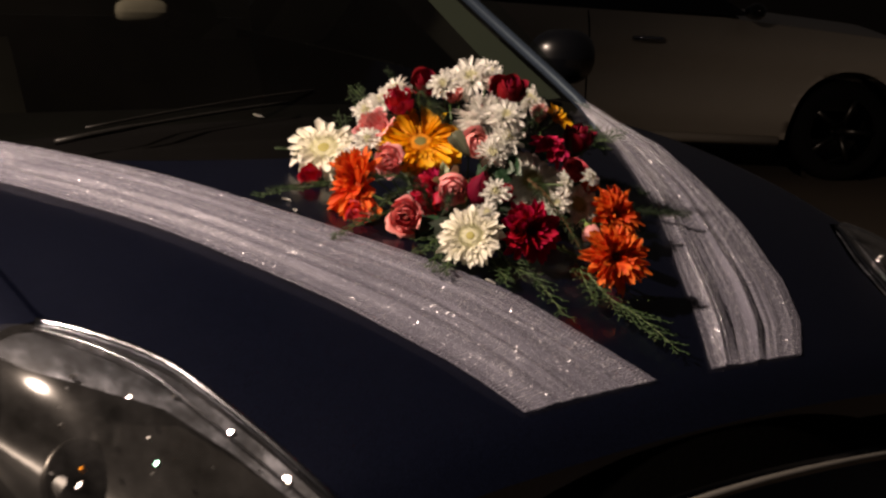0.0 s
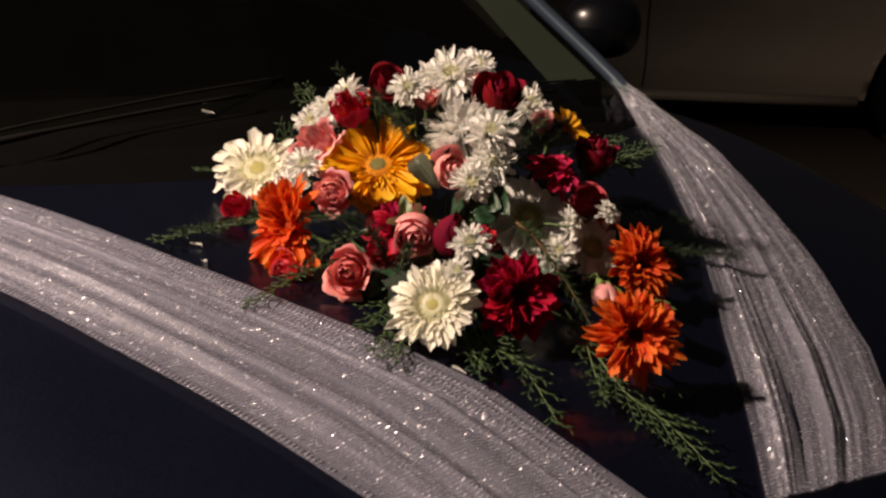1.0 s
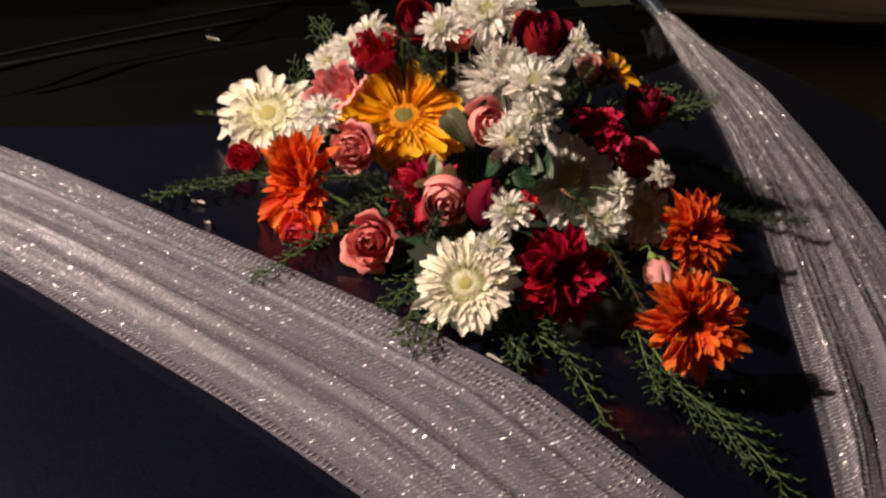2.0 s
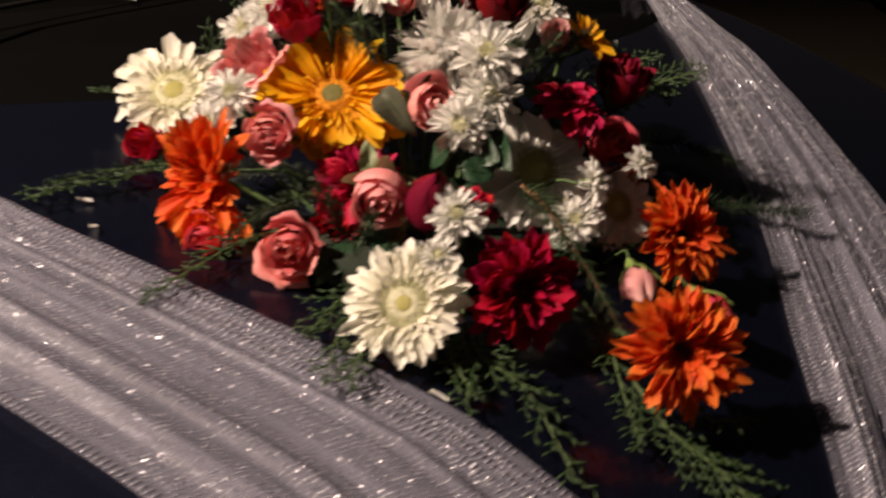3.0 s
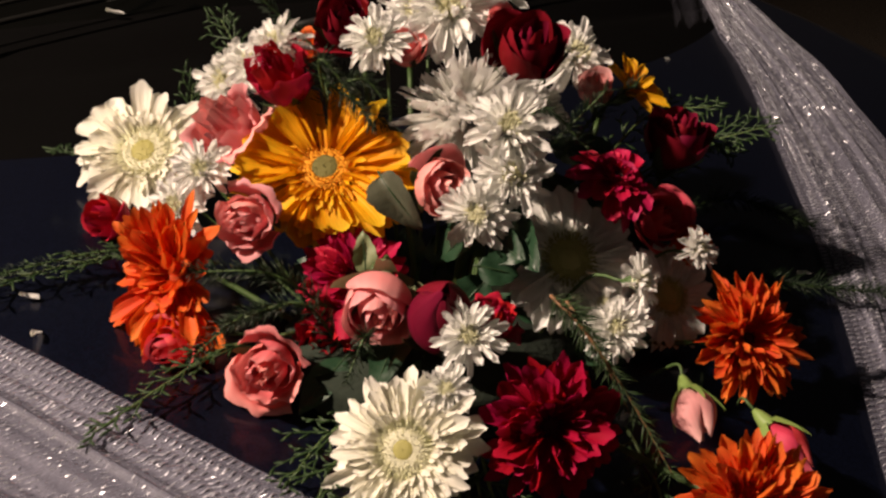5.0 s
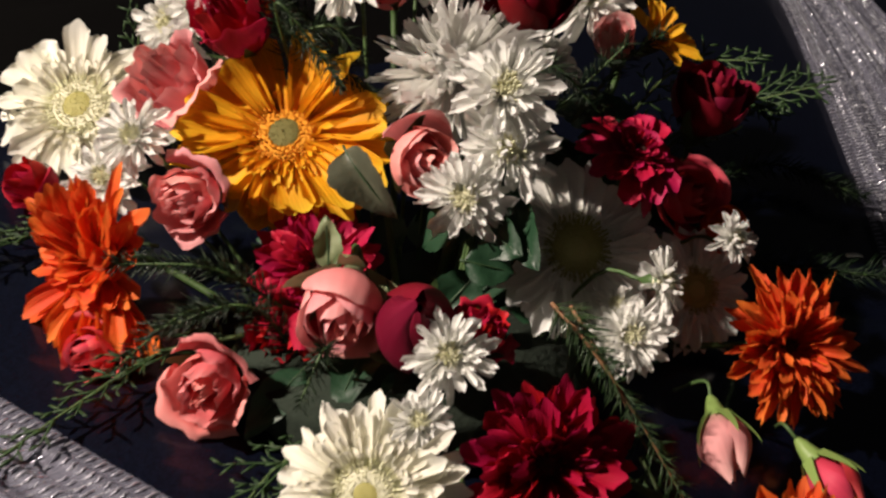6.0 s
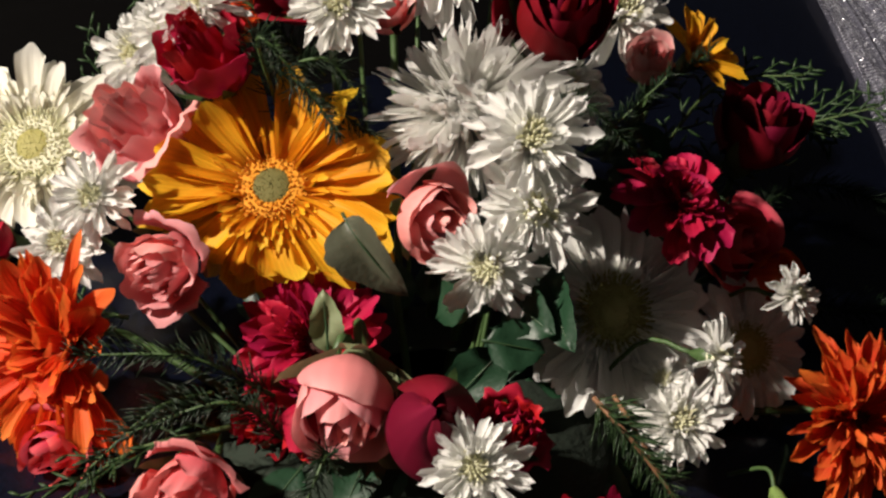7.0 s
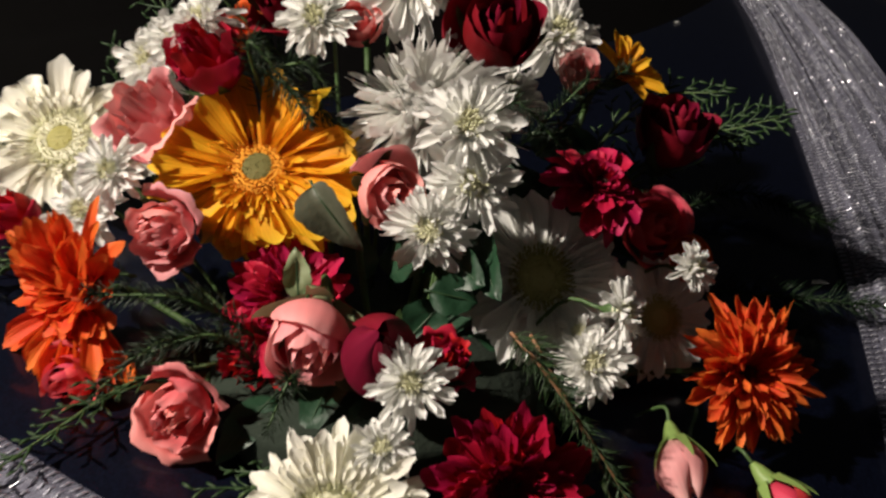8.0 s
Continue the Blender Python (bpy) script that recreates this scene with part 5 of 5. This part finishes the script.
# ---- greenery ----
def cypress(points, width, label, seed=0, up=(0, 0, 1), step=0.0075):
    """A flat spray of scale-leaved cypress along a line."""
    rnd = random.Random(seed + 40)
    up = Vector(up).normalized()
    length = sum((Vector(points[i + 1]) - Vector(points[i])).length for i in range(len(points) - 1))
    count = max(8, int(length / step))
    line = smooth_line(points, count)
    root = tagged(new("cypress_sprig"), label, "greenery", "green sprigs of the arrangement")
    root.location = line[0]
    o = line[0]
    bits = []
    for i in range(1, count + 1):
        d = (line[i] - line[i - 1]).normalized()
        t = i / count
        side = d.cross(up).normalized() * (1 if i % 2 else -1)
        reach = width * (0.35 + 0.65 * math.sin(math.pi * min(1, 0.25 + 0.75 * t))) * rnd.uniform(0.7, 1.45)
        tipward = (d * rnd.uniform(0.7, 1.0) + side * rnd.uniform(0.6, 0.95) + up * rnd.uniform(-0.12, 0.3)).normalized()
        p0 = line[i] - o
        sub = max(3, int(reach / 0.0046))
        pts = [p0 + tipward * reach * k / sub + d * reach * 0.18 * (k / sub) ** 2 for k in range(sub + 1)]
        bits.append(tube(pts, [0.0010 * (1 - 0.6 * k / sub) for k in range(sub + 1)], 4))
        for k in range(1, sub + 1):
            e = (pts[k] - pts[k - 1]).normalized()
            s2 = e.cross(up).normalized() * (1 if k % 2 else -1)
            ln = rnd.uniform(0.007, 0.0145) * (1 - 0.35 * k / sub)
            q = (e * 0.85 + s2 * 0.75 + up * rnd.uniform(-0.25, 0.25)).normalized()
            bits.append(tube([pts[k], pts[k] + q * ln * 0.6, pts[k] + q * ln], [0.0006, 0.0009, 0.0003], 4))
    put("foliage", mesh("foliage", *join(*bits), FERN), root)
    put("twig", mesh("twig", *tube([p - o for p in line], [0.0013 * (1 - 0.6 * i / count) for i in range(count + 1)], 5), TWIG_GREEN), root)
    return root


def needle_fern(points, reach, label, seed=0, density=4, twig=STEM, green=SHADE_NEEDLE):
    """Asparagus fern: fine needles in tufts round a thin stalk."""
    rnd = random.Random(seed + 77)
    length = sum((Vector(points[i + 1]) - Vector(points[i])).length for i in range(len(points) - 1))
    count = max(10, int(length / 0.0022))
    line = smooth_line(points, count)
    o = line[0]
    root = tagged(new("asparagus_fern"), label, "greenery", "green sprigs of the arrangement")
    root.location = o
    bits = []
    for i in range(1, count + 1):
        d = (line[i] - line[i - 1]).normalized()
        a0 = d.orthogonal().normalized()
        b0 = d.cross(a0)
        for _ in range(density):
            a = rnd.uniform(0, 6.283)
            q = (d * rnd.uniform(0.3, 1.1) + a0 * math.cos(a) + b0 * math.sin(a)).normalized()
            ln = reach * rnd.uniform(0.45, 1.1) * (1 - 0.35 * i / count)
            p0 = line[i] - o
            bits.append(tube([p0, p0 + q * ln * 0.6 + d * ln * 0.05, p0 + q * ln + d * ln * 0.14], [0.0003, 0.00036, 0.0001], 3))
    put("needles", mesh("needles", *join(*bits), green), root)
    put("twig", mesh("twig", *tube([p - o for p in line], [0.0012 * (1 - 0.6 * i / count) for i in range(count + 1)], 5), twig), root)
    return root


def leaf(pos, n, along, length, width, material, label, seed=0, fold=0.3, curl=0.2):
    """A single leaf with a folded midrib and toothed edge."""
    rnd = random.Random(seed)
    n, along = Vector(n).normalized(), Vector(along)
    along = (along - n * along.dot(n)).normalized()
    m = Matrix.Translation(pos) @ Matrix((along, n.cross(along), n)).transposed().to_4x4()

    def f(u, v):
        s = 2 * u - 1
        wd = width * 0.5 * math.sin(math.pi * v ** 0.8) ** 0.8 * (1 + 0.05 * math.sin(v * 60)) if 0 < v < 1 else 0
        return (length * (v - 0.1), s * wd, fold * abs(s) * wd - curl * length * v * v + 0.001 * math.sin(9 * v + 3 * s))
    vs, fs, uvs = grid(6, 14, f)
    root = put("leaf", mesh("leaf", vs, fs, material, uvs), None, m)
    tagged(root, label, "leaf", "leaves of the arrangement")
    rib = [(length * (v - 0.1), 0, 0.0006 - curl * length * v * v) for v in np.linspace(-0.08, 0.96, 10)]
    put("midrib", mesh("midrib", *tube(rib, [0.0008 - 0.0006 * k / 9 for k in range(10)], 5), LIME if material is LIME else RIB), root)
    return root


CY = "green cypress sprig lying on the bonnet"
cypress([(-0.09, 1.70, 0.955), (-0.144, 1.711, 0.952), (-0.194, 1.687, 0.948), (-0.235, 1.658, 0.942)], 0.022, CY, 1)
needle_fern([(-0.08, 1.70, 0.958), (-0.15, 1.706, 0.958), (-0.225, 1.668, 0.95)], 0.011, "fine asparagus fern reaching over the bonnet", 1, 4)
cypress([(-0.02, 1.65, 0.94), (-0.062, 1.636, 0.932), (-0.089, 1.600, 0.926), (-0.119, 1.559, 0.916)], 0.020, CY, 2)
cypress([(0.10, 1.60, 0.905), (0.116, 1.552, 0.893), (0.148, 1.530, 0.882), (0.181, 1.465, 0.856)], 0.026, CY, 3)
cypress([(0.10, 1.58, 0.90), (0.106, 1.550, 0.89), (0.108, 1.505, 0.879)], 0.012, CY, 4)
cypress([(0.22, 1.56, 0.885), (0.247, 1.522, 0.864), (0.285, 1.494, 0.848), (0.326, 1.446, 0.824)], 0.034, CY, 5)
cypress([(0.25, 1.56, 0.88), (0.278, 1.543, 0.864), (0.316, 1.553, 0.860)], 0.012, CY, 6)
cypress([(0.19, 1.63, 0.905), (0.209, 1.597, 0.888), (0.217, 1.550, 0.874), (0.226, 1.510, 0.861)], 0.014, CY, 7)
cypress([(0.04, 1.60, 0.92), (0.013, 1.584, 0.913), (-0.004, 1.545, 0.905)], 0.020, CY, 8)
cypress([(0.05, 1.58, 0.91), (0.020, 1.565, 0.908), (0.012, 1.508, 0.893)], 0.022, CY, 9)
cypress([(0.06, 1.57, 0.90), (0.035, 1.540, 0.900), (0.030, 1.505, 0.892)], 0.016, CY, 10)
cypress([(0.09, 1.57, 0.90), (0.097, 1.542, 0.890), (0.112, 1.522, 0.882)], 0.014, CY, 11)
needle_fern([(0.135, 1.625, 0.995), (0.155, 1.605, 0.985), (0.184, 1.595, 0.950), (0.215, 1.585, 0.905)], 0.016, "fern frond with a brown stalk between the blooms", 2, 4, TWIG, FERN)
needle_fern([(0.145, 1.640, 0.985), (0.165, 1.610, 0.970), (0.190, 1.600, 0.930)], 0.016, "thin fern frond between the blooms", 3, 4, TWIG, FERN)
RF = "cypress sprig sticking out beside a dark red rose"
cypress([(0.18, 1.80, 0.99), (0.236, 1.850, 1.010), (0.261, 1.850, 1.019), (0.290, 1.850, 1.030)], 0.020, RF, 12, (0.2, -0.5, 0.8))
cypress([(0.17, 1.82, 1.00), (0.209, 1.880, 1.022), (0.255, 1.880, 1.032)], 0.016, RF, 13, (0.2, -0.5, 0.8))
cypress([(0.20, 1.82, 0.99), (0.240, 1.860, 1.010), (0.272, 1.862, 1.004)], 0.016, RF, 14, (0.2, -0.5, 0.8))
needle_fern([(0.22, 1.85, 0.945), (0.289, 1.925, 0.940), (0.355, 1.912, 0.928)], 0.017, "fine asparagus fern reaching towards the ribbon", 15, 5)
needle_fern([(0.24, 1.80, 0.93), (0.319, 1.819, 0.919), (0.402, 1.827, 0.914)], 0.019, "fine asparagus fern lying over the ribbon", 16, 6)
TF = "asparagus fern coloured dark for the shade between the upper blooms"
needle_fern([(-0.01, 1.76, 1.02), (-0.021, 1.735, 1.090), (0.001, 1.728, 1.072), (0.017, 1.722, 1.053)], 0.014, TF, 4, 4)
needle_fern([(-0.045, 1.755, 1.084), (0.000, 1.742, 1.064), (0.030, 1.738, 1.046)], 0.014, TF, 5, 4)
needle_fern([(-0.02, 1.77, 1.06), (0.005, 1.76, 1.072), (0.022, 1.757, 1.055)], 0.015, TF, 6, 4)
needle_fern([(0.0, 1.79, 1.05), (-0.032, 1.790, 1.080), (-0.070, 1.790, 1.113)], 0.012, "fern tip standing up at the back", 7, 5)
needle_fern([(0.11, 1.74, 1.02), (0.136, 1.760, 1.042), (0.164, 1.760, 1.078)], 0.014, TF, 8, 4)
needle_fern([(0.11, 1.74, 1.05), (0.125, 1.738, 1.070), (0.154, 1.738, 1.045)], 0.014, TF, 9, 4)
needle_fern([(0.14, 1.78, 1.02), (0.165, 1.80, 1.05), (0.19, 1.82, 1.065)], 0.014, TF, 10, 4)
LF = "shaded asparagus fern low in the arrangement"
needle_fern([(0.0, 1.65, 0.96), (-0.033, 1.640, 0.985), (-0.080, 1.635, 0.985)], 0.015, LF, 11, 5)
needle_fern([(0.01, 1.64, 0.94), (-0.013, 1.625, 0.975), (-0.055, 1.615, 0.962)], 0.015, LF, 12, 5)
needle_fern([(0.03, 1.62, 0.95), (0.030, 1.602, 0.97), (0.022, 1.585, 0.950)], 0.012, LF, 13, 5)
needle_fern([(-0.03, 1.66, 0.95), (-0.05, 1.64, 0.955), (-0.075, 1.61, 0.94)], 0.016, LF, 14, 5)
cypress([(-0.10, 1.80, 0.97), (-0.138, 1.860, 0.990), (-0.140, 1.868, 1.024)], 0.018, "cypress tip behind the white gerbera", 17, (0, -0.9, 0.3))
cypress([(-0.14, 1.80, 0.965), (-0.200, 1.805, 0.982), (-0.224, 1.803, 0.984)], 0.010, "cypress tip behind the white gerbera", 18)
cypress([(-0.06, 1.80, 1.03), (-0.10, 1.86, 1.05), (-0.12, 1.88, 1.07)], 0.018, "cypress tip behind the white blooms", 19, (0, -0.9, 0.3))

# leaves
leaf((0.031, 1.660, 1.044), (-0.35, -0.75, 0.55), (0.45, -0.15, -0.5), 0.036, 0.024, PALE_LEAF, "silvery grey-green leaf curled at its edge", 1, 1.15, 0.6)
leaf((0.022, 1.660, 0.982), (0.2, -0.9, 0.3), (-0.1, 0.2, 0.9), 0.028, 0.015, SAGE, "pale green narrow leaf standing up", 2, 0.4, 0.1)
leaf((0.093, 1.660, 0.992), (0.1, -0.75, 0.65), (0.7, -0.2, 0.1), 0.027, 0.022, LEAF, "broad green rose leaf", 3, 0.25, 0.15)
leaf((0.055, 1.640, 0.985), (0.3, -0.85, 0.4), (0.1, -0.1, -0.9), 0.020, 0.010, SAGE, "pale green narrow leaf", 5, 0.4, 0.1)
leaf((0.095, 1.672, 0.975), (0.1, -0.8, 0.5), (-0.4, 0.1, -0.6), 0.038, 0.026, LEAF, "dark green rose leaf", 9)
rnd = random.Random(12)
for k in range(46):
    a, r = rnd.uniform(0, 6.283), math.sqrt(rnd.random())
    p = Vector((0.06 + 0.125 * r * math.cos(a), 1.70 + 0.10 * r * math.sin(a), 0.915 + 0.045 * (1 - r) + rnd.uniform(-0.012, 0.012)))
    leaf(p, (rnd.uniform(-0.6, 0.6), rnd.uniform(-0.9, 0.0), 0.7), (math.cos(a), math.sin(a), rnd.uniform(-0.3, 0.3)), rnd.uniform(0.032, 0.05), rnd.uniform(0.018, 0.028), LEAF, "dark green rose leaf in the shade", k + 20, 0.25, 0.2)


# leaves added behind the white blooms to keep lamplight off the gerbera
rnd = random.Random(31)
for k in range(12):
    p = Vector((0.108 + rnd.uniform(-0.024, 0.022), 1.700 + rnd.uniform(-0.020, 0.022), 1.008 + rnd.uniform(-0.024, 0.022)))
    leaf(p, (-0.7 + rnd.uniform(-0.3, 0.3), -0.3 + rnd.uniform(-0.3, 0.3), 0.6), (rnd.uniform(-1, 1), rnd.uniform(-1, 1), rnd.uniform(-1, 1)), rnd.uniform(0.030, 0.040), rnd.uniform(0.020, 0.028), LEAF, "dark green leaf added below white blooms to shade the gerbera", k + 90, 0.25, 0.2)

for k in range(16):
    p = Vector((0.152 + rnd.uniform(-0.035, 0.035), 1.785 + rnd.uniform(-0.03, 0.03), 0.995 + rnd.uniform(-0.030, 0.022)))
    leaf(p, (rnd.uniform(-0.4, 0.5), -0.6 + rnd.uniform(-0.3, 0.3), 0.6), (rnd.uniform(-1, 1), rnd.uniform(-1, 1), rnd.uniform(-0.6, 0.6)), rnd.uniform(0.030, 0.044), rnd.uniform(0.018, 0.026), LEAF, "dark green rose leaf behind the crimson bloom", k + 120, 0.25, 0.2)

# loose petals dropped on the car
def dropped(b, l, turn, length, label, lift=0.003, z=None):
    rnd = random.Random(int(b * 1000))
    ob = put("fallen_petal", petal_mesh("spoon", WHITE, rnd.randrange(6)), None,
             CAR @ pose(-b, l, (bonnet_z(b, l) if z is None else z) + lift, 0, 12, turn) @ Matrix.Diagonal((length, length * 0.42, length, 1)) @ Matrix.Translation((-0.5, 0, 0)))
    return tagged(ob, label, "petal", "fallen petals")


FP = "white petal fallen on the navy bonnet"
dropped(0.471, -0.301, 150, 0.015, FP, 0.004)
dropped(0.507, -0.296, 60, 0.014, FP, 0.003)
dropped(0.222, -0.142, 40, 0.016, FP)
dropped(0.362, 0.257, 80, 0.014, FP)
dropped(0.735, 0.415, 110, 0.009, FP, 0.0)
dropped(1.04, -0.085, 80, 0.020, "white petal fallen at the foot of the windscreen", 0.004, 0.962)
